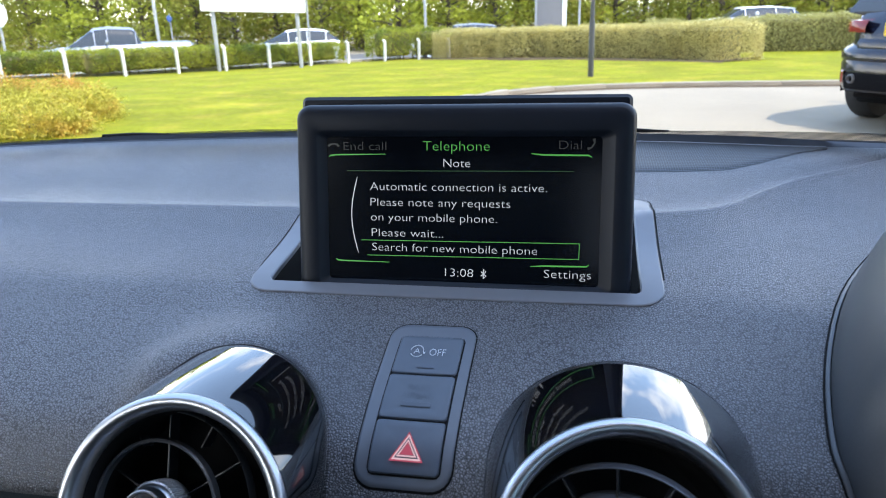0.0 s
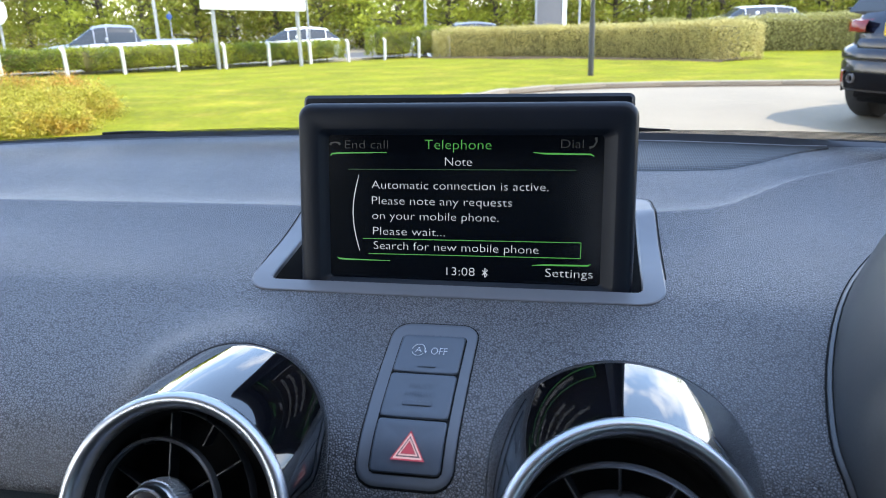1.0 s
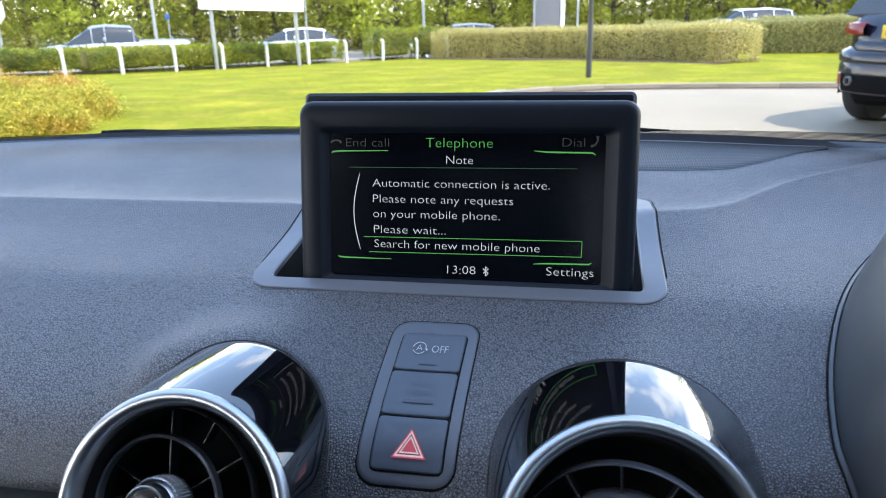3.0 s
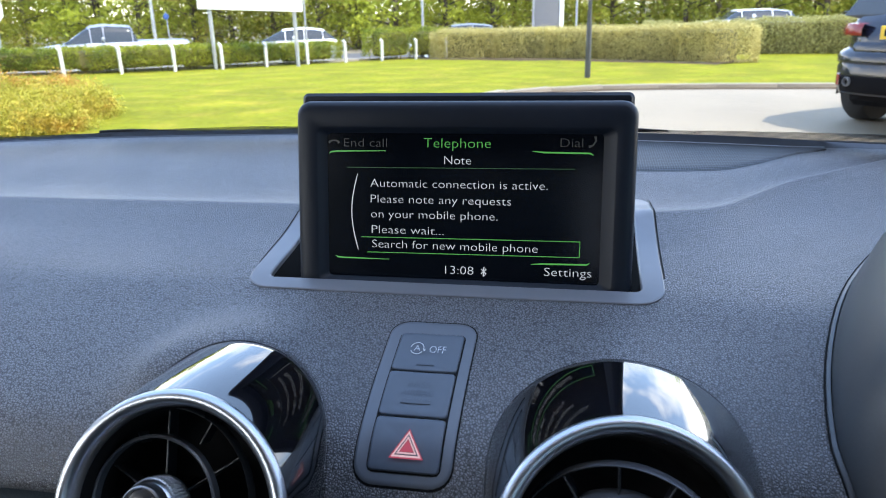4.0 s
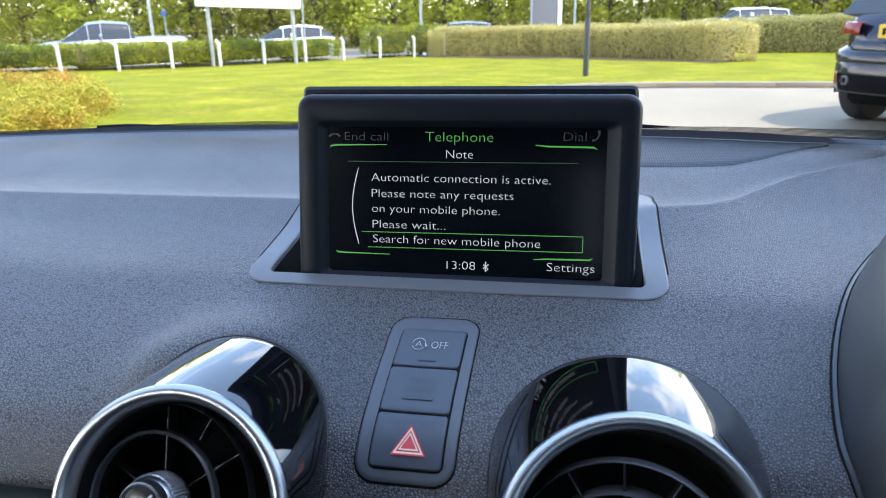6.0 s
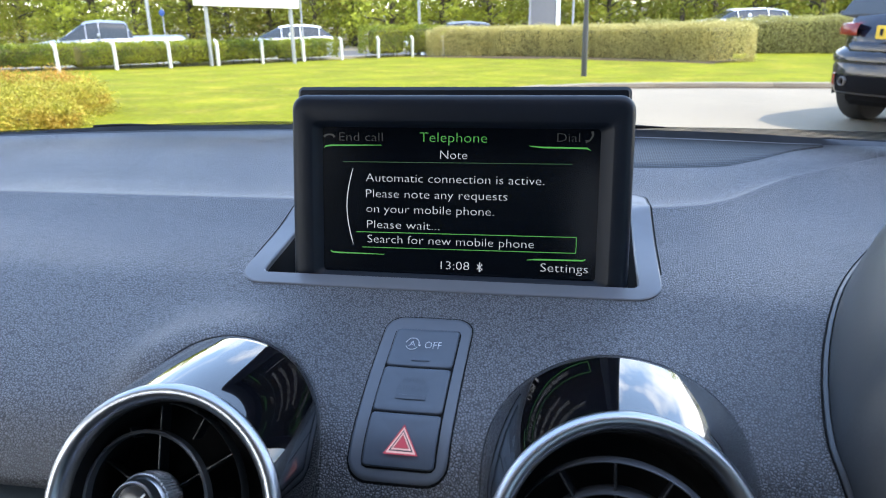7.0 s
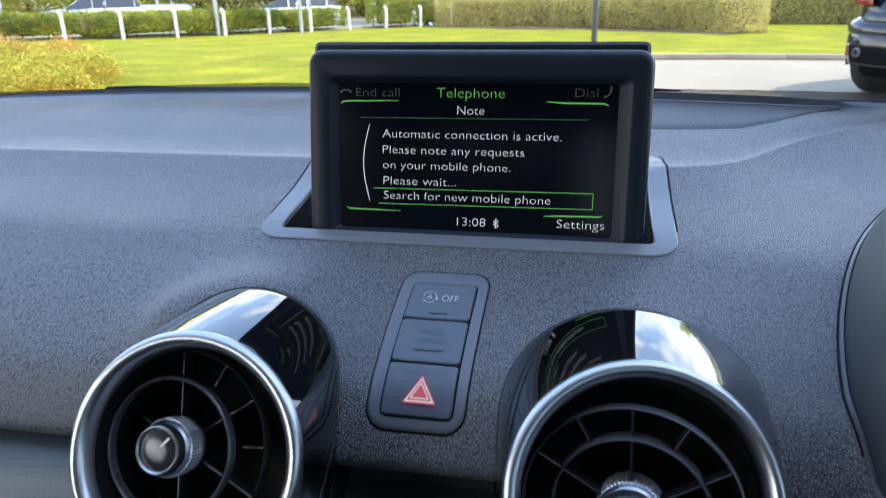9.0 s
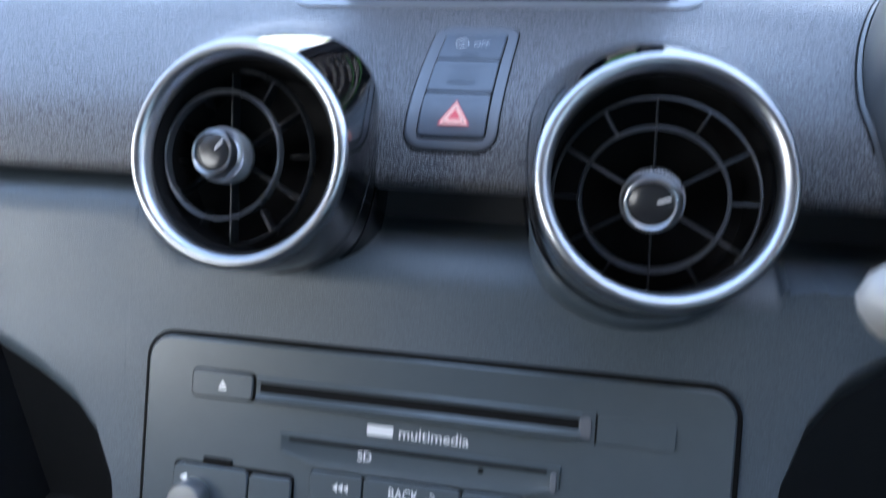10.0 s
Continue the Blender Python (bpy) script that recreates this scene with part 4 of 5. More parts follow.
def dots(x, k):
    """The dotted print on the inner face of the glass, from behind the strip to its fading top."""
    top = float(np.interp(x, (-0.34, -0.315, -0.28, -0.24, -0.20, -0.08, 0.08, 0.12, 0.16, 0.20, 0.24, 0.28), (0.0300, 0.0350, 0.0372, 0.0405, 0.0417, 0.0366, 0.0310, 0.0320, 0.0346, 0.0376, 0.0409, 0.0425)))
    return wind(x, 0.018 + (top - 0.018) * k) + Vector((0, -0.003, -0.003))


part("base_strip", Geo().rings([[Vector((x, pad_edge(x) - 0.001, 1.0858)).lerp(strip_top(x), k) for x in np.linspace(-0.70, 0.70, 225)] for k in (0, 0.3, 0.65, 1.0)], close=False), M_STRIP, windscreen, "dark slate band standing in for the glass's solid border")
part("dotted_border", Geo().rings([[dots(x, k) for x in wx] for k in (0, 0.5, 1.0)], close=False), M_FRIT, windscreen)
wiper = thing("windscreen_wiper", "black wiper blade resting at the foot of the windscreen", "wiper")
part("blade", Geo().tube([(x, screen_base(x) + 0.030, 1.0882 - 0.0034 * smooth(-0.36, -0.29, x) + 0.0022 * smooth(-0.1, 0.05, x)) for x in np.linspace(-0.374, 0.135, 40)], [0.0020 + 0.0010 * smooth(0, 3, min(i, 39 - i)) - 0.0012 * smooth(33, 39, i) for i in range(40)], 8), M_RUBBER, wiper)
# mirror is never in view; added as a dark shape for the vents to reflect
mirror = thing("rear_view_mirror", "unseen black rear-view mirror added at the windscreen for reflections", "mirror")
part("shell", Geo().slab(0.235, 0.072, 0.03, 0.03, 0.008, look((0.0, -0.09, 1.335), (0.03, -0.8, 1.25)) @ pose(0, 0, 0, 180, 0, 0), 8), M_HOUSING, mirror)
part("mount", Geo().box((-0.03, -0.08, 1.325), (0.03, 0.02, 1.365), 0.01), M_HOUSING, mirror)

# ---------------------------------------------------------------- car shell round the camera
shell = thing("car_cabin", "plain dark car cabin with grey roof lining, pillars and door tops", "car cabin", kind="structure")
part("roof", Geo().box((-0.56, -1.75, 1.43), (0.56, -0.13, 1.47), 0.01), M_LINER, shell)
for sx in (-1, 1):
    part("front_pillar", Geo().tube([(sx * 0.71, 0.50, 1.06), (sx * 0.635, 0.2, 1.26), (sx * 0.56, -0.16, 1.44)], 0.045, 12), M_LINER, shell)
    part("door", Geo().box((min(sx * 0.70, sx * 0.76), -1.75, 0.30), (max(sx * 0.70, sx * 0.76), 0.715, 1.045), 0.01), M_SWITCH, shell)
    part("roof_rail", Geo().tube([(sx * 0.56, -0.10, 1.435), (sx * 0.57, -1.75, 1.41)], 0.03, 10), M_LINER, shell)
    part("centre_pillar", Geo().tube([(sx * 0.70, -0.62, 1.03), (sx * 0.57, -0.64, 1.42)], 0.05, 12), M_LINER, shell)
part("floor", Geo().box((-0.74, -1.75, 0.28), (0.74, 0.75, 0.32), 0.01), M_SWITCH, shell)
part("firewall", Geo().box((-0.74, 0.66, 0.30), (0.74, 0.72, 1.06), 0.01), M_SWITCH, shell)
part("rear_wall", Geo().box((-0.74, -1.80, 0.30), (0.74, -1.74, 1.08), 0.01), M_SWITCH, shell)
for sx in (-1, 1):
    part("rear_pillar", Geo().tube([(sx * 0.70, -1.75, 1.05), (sx * 0.56, -1.70, 1.44)], 0.08, 12), M_LINER, shell)


# ================================================================ outside
M_LAWN = mat("mown_grass", (0.194, 0.205, 0.012), second=(0.285, 0.245, 0.028), blend=0.60, rough=0.9, spec=0.1, vary=0.42, scale=0.9, fine=11.0, bump=0.6, bump_scale=40, depth=0.03)
M_TARMAC = mat("pale_worn_tarmac", (0.29, 0.25, 0.188), rough=0.9, spec=0.2, vary=0.16, scale=0.7, fine=25, bump=0.4, bump_scale=160, depth=0.004)
M_ROAD = mat("road_tarmac", (0.12, 0.12, 0.12), rough=0.9, spec=0.2, vary=0.15, scale=0.6, fine=30)
M_KERB = mat("concrete_kerb", (0.30, 0.265, 0.21), rough=0.9, spec=0.2, vary=0.2, scale=3, fine=40, per_object=0.25)
M_SOIL = mat("bare_soil", (0.10, 0.075, 0.05), rough=1.0, spec=0.1, vary=0.3, scale=4, fine=40)
M_HEDGE = mat("green_hedge_leaf", (0.34, 0.36, 0.035), second=(0.15, 0.20, 0.025), blend=0.52, rough=0.6, spec=0.3, vary=0.5, scale=1.5, fine=6, translucent=0.35, island=0.7)
M_GOLD = mat("golden_hedge_leaf", (0.54, 0.47, 0.18), rough=0.6, spec=0.3, vary=0.3, scale=1.2, fine=6, translucent=0.35, island=0.5)
M_DULL = mat("dull_golden_hedge_leaf", (0.40, 0.38, 0.14), rough=0.6, spec=0.3, vary=0.35, scale=1.2, fine=6, translucent=0.35, island=0.5)
M_RUST = mat("orange_shrub_leaf", (0.62, 0.33, 0.08), second=(0.40, 0.38, 0.05), rough=0.6, spec=0.3, vary=0.4, scale=1.4, fine=8, translucent=0.35, island=0.7)
M_LIME = mat("lime_shrub_leaf", (0.48, 0.44, 0.065), second=(0.56, 0.38, 0.07), blend=0.60, rough=0.6, spec=0.3, vary=0.45, scale=2, fine=8, translucent=0.35, island=0.7)
M_LEAF = mat("tree_leaf", (0.24, 0.27, 0.03), second=(0.28, 0.22, 0.05), blend=0.58, rough=0.6, spec=0.3, vary=0.55, scale=0.5, fine=3, translucent=0.4, island=0.45, per_object=0.6)
M_LEAF2 = mat("young_tree_leaf", (0.36, 0.40, 0.045), rough=0.6, spec=0.3, vary=0.4, scale=0.5, fine=3, translucent=0.45, island=0.4, per_object=0.6)
M_BARK = mat("bark", (0.085, 0.07, 0.055), rough=0.95, spec=0.1, vary=0.35, scale=3, fine=30, bump=0.8, bump_scale=25, depth=0.02)
M_POST = mat("white_painted_timber", (0.58, 0.57, 0.54), rough=0.6, vary=0.14, scale=5, fine=60, per_object=0.4)
M_STEEL = mat("galvanised_steel", (0.36, 0.37, 0.38), rough=0.5, metal=0.4, vary=0.12)
M_BLACKPOLE = mat("dark_painted_steel", (0.045, 0.05, 0.055), rough=0.4, vary=0.12)
M_WHITE = mat("white_sign_panel", (0.82, 0.82, 0.82), rough=0.5, vary=0.04)
M_SIGNBACK = mat("grey_sign_panel", (0.16, 0.16, 0.165), rough=0.5, vary=0.08)
M_BLUESIGN = mat("blue_sign_face", (0.03, 0.08, 0.24), rough=0.4, vary=0.05)
M_PLATE = mat("yellow_plate", (0.75, 0.50, 0.03), rough=0.4, vary=0.05)
M_TYRE = mat("tyre_rubber", (0.02, 0.02, 0.02), rough=0.8, vary=0.25, fine=60)
M_RIM = mat("alloy_wheel", (0.45, 0.46, 0.48), rough=0.3, metal=0.9, vary=0.08)
M_CARGLASS = mat("dark_car_glass", (0.03, 0.036, 0.042), rough=0.08, spec=0.5, vary=0.1, rough_vary=0.02)
M_TAIL = mat("red_lamp_glass", (0.19, 0.010, 0.008), rough=0.2, spec=0.3, vary=0.1, coat=0.2)
M_HEAD = mat("clear_lamp_glass", (0.70, 0.72, 0.75), rough=0.1, vary=0.05, coat=1.0)
M_CLAD = mat("grey_lower_cladding", (0.004, 0.004, 0.005), spec=0.06, rough=0.7, vary=0.1)


def paint(name, c, metal=0.3, coat=0.2):
    return mat(name, c, rough=0.3, metal=metal, vary=0.05, coat=coat)


def ground_z(y):
    """Level by the car, falling gently over the lawn, then down to the road."""
    return float(np.interp(y, (0, 9, 27, 30, 60), (0.0, 0.0, -0.54, -0.85, -0.85)))


def kerb_y(x):
    return float(np.interp(x, (-30, -5.0, -3.4, -2.4, -1.7, -1.06, -0.24, 0.7, 2.1, 4.1, 8, 16, 60), (1.5, 2.0, 5.0, 8.0, 10.1, 11.45, 12.15, 12.55, 12.65, 12.55, 12.1, 11.1, 6.0)))


def sheet(xs, ys, z):
    return Geo().rings([[(x, y, z(x, y)) for x in xs] for y in ys], close=False)


ground = thing("ground", "pale worn tarmac car park with the road beyond", "ground", kind="structure")
wide = sorted(set([-900, -300, -120] + list(range(-60, 61, 4)) + [120, 300, 900]))
deep = sorted(set([-900, -200, -60, -20, -8, 0, 3, 5, 7] + [9 + k for k in range(0, 22)] + [34, 40, 60, 150, 900]))
part("tarmac", sheet(wide, deep, lambda x, y: ground_z(y)), M_TARMAC, ground)
lawn = thing("lawn", "bright mown grass lawn sloping gently away from the kerb", "lawn", kind="structure")
lx = [-60, -40, -28] + list(np.arange(-20, 12.1, 0.25)) + [14, 18, 26, 40, 60]
lrows = []
for k in np.linspace(0, 1, 60) ** 1.2:
    lrows.append([(x, kerb_y(x) + 0.06 + (28.6 - kerb_y(x)) * k, ground_z(kerb_y(x) + 0.06 + (28.6 - kerb_y(x)) * k) + 0.085 * min(1, 0.95 + k)
                   + 0.05 * noise.noise(Vector((x * 0.25, k * 6, 0))) * smooth(0.0, 0.05, k) * (1 - smooth(0.9, 1, k))) for x in lx])
lrows.append([(x, 28.9, ground_z(28.9) - 0.02) for x in lx])
part("turf", Geo().rings(lrows, close=False), M_LAWN, lawn, angle=80)
path = thing("pavement", "pale concrete pavement running behind the clipped hedge", "pavement", kind="structure")
pl = [(-20.5, 13.9), (-15.6, 15.6), (-12.6, 17.4), (-10.9, 19.6), (-9.2, 21.9), (-7.9, 23.7), (-6.0, 26.3), (-4.9, 27.6)]
part("slabs", Geo().rings([[(a + ox, b + oy, ground_z(b + oy) + h) for a, b in pl] for ox, oy, h in ((-0.30, 0.30, 0.02), (-0.30, 0.32, 0.16), (-1.6, 1.5, 0.17), (-1.62, 1.52, 0.0))], close=False), M_KERB, path)
road = thing("road", "grey main road behind the hedge", "road", kind="structure")
part("carriageway", sheet(list(range(-60, 61, 6)), (29.4, 33, 38.5), lambda x, y: ground_z(y) + (0.004 if y > 30 else 0.006)), M_ROAD, road)


kerb = thing("kerb", "pale concrete kerb stones curving round the lawn", "kerb", kind="structure")
stones = []
step = 0.02
x = -2.75
px, py, run = x, kerb_y(x), 0.0
while x < 11.5:
    x += step
    y = kerb_y(x)
    run = math.hypot(x - px, y - py)
    if run >= 0.915:
        stones.append(((px + x) / 2, (py + y) / 2, math.atan2(y - py, x - px)))
        px, py = x, y
kmesh = Geo().slab(0.914, 0.14, 0.22, 0.008, 0.006, Matrix(), 2).mesh("kerb_stone", M_KERB)
for cx, cy, a in stones:
    ob = part("kerb_stone", kmesh, None, kerb)
    ob.matrix_local = pose(cx, cy, ground_z(cy) - 0.14, 0, 0, math.degrees(a))


# dark brown strip paints in the shade along the kerb's foot
gutter = thing("gutter", "narrow dark strip painted in for the shade at the kerb's foot", "gutter", kind="structure")
part("kerb_foot_shade", Geo().rings([[(x, kerb_y(x) - o, ground_z(kerb_y(x) - o) + h) for x in np.arange(-2.7, 11.4, 0.1)] for o, h in ((0.02, 0.006), (0.08, 0.02), (0.16, 0.012), (0.24, 0.004))], close=False), M_SOIL, gutter)


# ---------------------------------------------------------------- foliage
def leaves(g, rnd, centre, n, spread, size, flat=0.0):
    """n folded leaves scattered round a point."""
    for _ in range(n):
        d = Vector((rnd.gauss(0, 1), rnd.gauss(0, 1), rnd.gauss(0, 1)))
        p = Vector(centre) + Vector((d.x * spread[0], d.y * spread[1], d.z * spread[2]))
        q = Euler((rnd.uniform(-1.2, 1.2), rnd.uniform(-1.2, 1.2), rnd.uniform(0, 6.28))).to_quaternion()
        s = size * rnd.uniform(0.6, 1.3)
        base = len(g.v)
        for v in ((0, -s, 0), (s * 0.55, 0, s * 0.18), (0, s, 0), (-s * 0.55, 0, s * 0.18)):
            g.v.append(tuple(p + q @ Vector(v)))
        g.f += [(base, base + 1, base + 2), (base, base + 2, base + 3)]


def hedge_run(name, label, line, width, height, material, per_metre, size, seed, foot=0.0, category="hedge"):
    """A clipped hedge along a line in plan, of many small leaves over stems and dark slabs for its shaded inside."""
    rnd, g = random.Random(seed), Geo()
    core = Geo()
    pts = [Vector((a, b, 0)) for a, b in line]
    root = thing(name, label, category)
    left, right = [], []
    dist = 0.0
    for a, b in zip(pts, pts[1:]):
        d = b - a
        length = d.length
        d.normalize()
        nrm = Vector((-d.y, d.x, 0))
        n = int(length * per_metre)
        for _ in range(n):
            u = rnd.uniform(0, length)
            edge = rnd.random()
            top = height * (1 + 0.07 * noise.noise(Vector((dist + u, seed, 0)) * 0.9) + 0.05 * noise.noise(Vector((dist + u, seed, 7)) * 3.1))
            if edge < 0.42:
                w, h = -width / 2, foot + (top - foot) * rnd.random() ** 0.85
            elif edge < 0.52:
                w, h = width / 2, foot + (top - foot) * rnd.random()
            else:
                w, h = rnd.uniform(-width / 2, width / 2), top
            w += rnd.gauss(0, 0.045) + 0.10 * noise.noise(Vector((dist + u, h, seed)) * 1.7)
            h += rnd.gauss(0, 0.035)
            p = a + d * u + nrm * w
            leaves(g, rnd, (p.x, p.y, ground_z(p.y) + 0.08 + h), 1, (0.02, 0.02, 0.02), size)
        dist += length
        m = Matrix.Translation(a.lerp(b, 0.5)) @ Matrix.Rotation(math.atan2(d.y, d.x), 4, "Z")
        zz = ground_z((a.y + b.y) / 2)
        # solid slab, coloured as the hedge's shaded inside, closes the gaps between leaves
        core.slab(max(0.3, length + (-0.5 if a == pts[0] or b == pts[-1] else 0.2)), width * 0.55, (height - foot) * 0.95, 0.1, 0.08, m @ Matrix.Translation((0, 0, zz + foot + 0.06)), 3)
        for _ in range(int(length * 5)):
            u, w = rnd.uniform(0, length), rnd.uniform(-width / 3, width / 3)
            p = a + d * u + nrm * w
            core.tube([(p.x, p.y, ground_z(p.y)), (p.x + rnd.uniform(-0.1, 0.1), p.y, ground_z(p.y) + foot + 0.25)], 0.014, 4)
    for e, f in ((pts[0], pts[1]), (pts[-1], pts[-2])):
        d = (e - f).normalized()
        nrm = Vector((-d.y, d.x, 0))
        for _ in range(int(per_metre * width * 0.5)):
            a = rnd.uniform(-1.5, 1.5)
            p = e + d * (width * 0.42 * math.cos(a) - 0.25) + nrm * (width * 0.5 * math.sin(a))
            leaves(g, rnd, (p.x, p.y, ground_z(p.y) + 0.08 + foot + (height - foot) * rnd.random() * (0.75 + 0.25 * math.cos(a))), 1, (0.04, 0.04, 0.03), size)
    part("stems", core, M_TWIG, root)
    part("leaves", g, material, root, angle=180)
    return root


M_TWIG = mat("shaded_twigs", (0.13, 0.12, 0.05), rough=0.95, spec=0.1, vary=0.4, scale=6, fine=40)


hedge_run("hedge", "green clipped hedge behind the white posts, thin at its foot", [(-19.5, 14.2), (-15.6, 15.6), (-12.6, 17.4), (-10.9, 19.6), (-9.2, 21.9), (-7.9, 23.7)], 0.8, 0.63, M_HEDGE, 3000, 0.025, 11, 0.15)
hedge_run("hedge", "green clipped hedge behind the white posts, rounded at its end", [(-7.05, 24.9), (-6.0, 26.3), (-4.9, 27.6)], 0.9, 1.02, M_HEDGE, 2600, 0.026, 12, 0.18)
hedge_run("hedge", "long golden variegated hedge clipped flat beside the lawn", [(-4.7, 26.2), (-2.5, 25.8), (-0.57, 24.8), (1.15, 23.3), (2.75, 21.5), (3.85, 20.1)], 1.6, 0.92, M_GOLD, 7000, 0.021, 13, 0.0)
hedge_run("hedge", "dull golden hedge running on behind the lawn", [(2.2, 28.2), (4.0, 27.95), (5.5, 27.6), (7.6, 26.85), (9.5, 26.0), (11.3, 25.05), (13.0, 24.0)], 1.6, 1.12, M_DULL, 4200, 0.026, 14, 0.0)
bed = thing("planting_bed", "bare brown soil strip under the golden hedge", "flower bed")
bl = [(-4.7, 26.2), (-2.5, 25.8), (-0.57, 24.8), (1.15, 23.3), (2.75, 21.5), (4.0, 19.9)]
part("soil", Geo().rings([[(a + ox, b + oy, ground_z(b + oy) + h) for a, b in bl] for ox, oy, h in ((-0.80, -1.10, 0.06), (-0.68, -0.95, 0.12), (0.6, 0.6, 0.14))], close=False), M_SOIL, bed)


def shrub(label, x, y, rx, ry, h, material, seed, n=5200, size=0.015):
    rnd, g = random.Random(seed), Geo()
    root = thing("shrub", label, "shrub", "shrubs beside the lawn", m=Matrix.Translation((x, y, ground_z(y) + 0.06)))
    st = Geo()
    for i in range(14):
        a, r = rnd.uniform(0, 6.28), rnd.uniform(0.3, 0.9)
        st.tube([(0.05 * math.cos(a), 0.05 * math.sin(a), 0), (rx * r * 0.5 * math.cos(a), ry * r * 0.5 * math.sin(a), h * 0.5), (rx * r * 0.85 * math.cos(a), ry * r * 0.85 * math.sin(a), h * rnd.uniform(0.7, 0.95))], [0.014, 0.009, 0.004], 5)
    part("stems", st, M_TWIG, root)
    tips = []
    for _ in range(n // 26):
        a, v = rnd.uniform(0, 6.28), rnd.random() ** 0.6
        k = rnd.uniform(0.72, 1.0) * (1 + 0.16 * noise.noise(Vector((math.cos(a) * 2 + seed, math.sin(a) * 2, v * 3))))
        tips.append((rx * k * math.cos(a) * math.sqrt(max(0, 1 - v * v * 0.8)), ry * k * math.sin(a) * math.sqrt(max(0, 1 - v * v * 0.8)), h * v * k))
    for t in tips:
        leaves(g, rnd, t, 90, (0.07, 0.07, 0.06), size)
    part("leaves", g, material, root, angle=180)
    return root


shrub("orange-tipped shrub with yellow green young leaves", -6.9, 8.35, 1.0, 0.75, 0.42, M_RUST, 21, 7200)
shrub("orange-tipped shrub with yellow green young leaves", -8.2, 8.6, 1.1, 0.8, 0.50, M_RUST, 22, 7200)
shrub("lime yellow leafy low shrub", -6.0, 7.9, 0.66, 0.6, 0.34, M_LIME, 23, 5600)
shrub("lime yellow leafy low shrub", -6.3, 7.2, 0.80, 0.6, 0.34, M_LIME, 24, 5600)
shrub("lime yellow leafy low shrub", -7.3, 7.5, 1.0, 0.7, 0.40, M_LIME, 25, 6200)
shrub("lime yellow leafy low shrub", -5.6, 6.9, 0.55, 0.5, 0.24, M_LIME, 26, 4200)


def tree_mesh(seed, h, crown_r, material, clumps, per, size):
    """A tapered trunk with limbs, and a crown of many leaves with gaps, reaching low."""
    rnd = random.Random(seed)
    trunk, crown = Geo(), Geo()
    trunk.tube([(0, 0, -0.1), (rnd.uniform(-0.1, 0.1), 0, h * 0.3), (rnd.uniform(-0.25, 0.25), rnd.uniform(-0.2, 0.2), h * 0.65), (rnd.uniform(-0.3, 0.3), 0, h * 0.95)], [0.19, 0.15, 0.09, 0.03], 9)
    for i in range(clumps):
        v = rnd.random() ** 0.9
        a = rnd.uniform(0, 6.28)
        z = h * (0.12 + 0.86 * v)
        r = crown_r * (0.35 + 0.65 * math.sin(math.pi * min(1, 0.18 + v * 0.80))) * rnd.uniform(0.45, 1.0)
        c = (r * math.cos(a), r * math.sin(a), z)
        if i % 4 == 0:
            trunk.tube([(0, 0, max(0.5, z * 0.75)), (c[0] * 0.5, c[1] * 0.5, z * 0.9), c], [0.06, 0.035, 0.012], 5)
        s = rnd.uniform(0.28, 0.6)
        leaves(crown, rnd, c, per, (s, s, s * 0.7), size)
    return trunk.mesh("trunk", M_BARK), crown.mesh("crown", material, 180)


def tree(meshes, label, x, y, turn, k):
    root = thing("tree", label, "tree", "roadside trees", m=pose(x, y, ground_z(y), 0, 0, turn) @ Matrix.Scale(k, 4))
    part("trunk", meshes[0], None, root)
    part("crown", meshes[1], None, root)


KINDS = [(tree_mesh(31, 7.5, 2.8, M_LEAF, 105, 46, 0.10), "broad dark green roadside tree with low branches"), (tree_mesh(32, 8.5, 2.6, M_LEAF2, 95, 46, 0.10), "bright yellow green roadside tree in young leaf"),
         (tree_mesh(33, 6.5, 3.0, M_LEAF, 110, 46, 0.10), "dark leafy roadside tree with low branches"), (tree_mesh(34, 9.0, 2.6, M_LEAF2, 95, 46, 0.11), "fresh green tall roadside tree")]
rnd = random.Random(5)
for row, (y0, gapx) in enumerate(((42.0, 2.6), (47.0, 3.4), (53.0, 4.4))):
    x = -44.0 - row * 6
    while x < 26 + row * 5:
        meshes, label = KINDS[rnd.choice((0, 1, 2, 3, 2, 1))]
        tree(meshes, label, x + rnd.uniform(-0.7, 0.7), y0 + rnd.uniform(-1.2, 1.2) - max(0, -x - 20) * 0.25, rnd.uniform(0, 360), rnd.uniform(0.8, 1.2))
        x += gapx * rnd.uniform(0.8, 1.25)

under, rnd = Geo(), random.Random(77)
for _ in range(900):
    x = rnd.uniform(-52, 30)
    y = rnd.uniform(40.2, 44.5) - max(0, -x - 20) * 0.25
    leaves(under, rnd, (x, y, ground_z(y) + rnd.uniform(0.1, 2.6) * rnd.random() + 0.2), 26, (0.42, 0.35, 0.34), 0.10)
tagged(part("undergrowth", under, M_LEAF, None, angle=180), "dense dark green scrub under the roadside trees", "undergrowth", kind="stuff")
wood, rnd = Geo(), random.Random(78)
for _ in range(2600):
    x = rnd.uniform(-80, 60)
    leaves(wood, rnd, (x, rnd.uniform(56, 62), rnd.uniform(-0.8, 9)), 22, (0.9, 0.7, 0.8), 0.24)
tagged(part("distant_wood", wood, M_LEAF, None, angle=180), "dense green wood behind the road", "wood", kind="stuff")

# ---------------------------------------------------------------- posts, signs, poles
post = thing("fence_post", "short white painted timber fence post with weathered top", "fence post", "white posts beside the lawn", m=Matrix.Translation((0, 0, -50)))
part("shaft", Geo().slab(0.08, 0.08, 0.68, 0.012, 0.008, Matrix(), 3), M_POST, post)
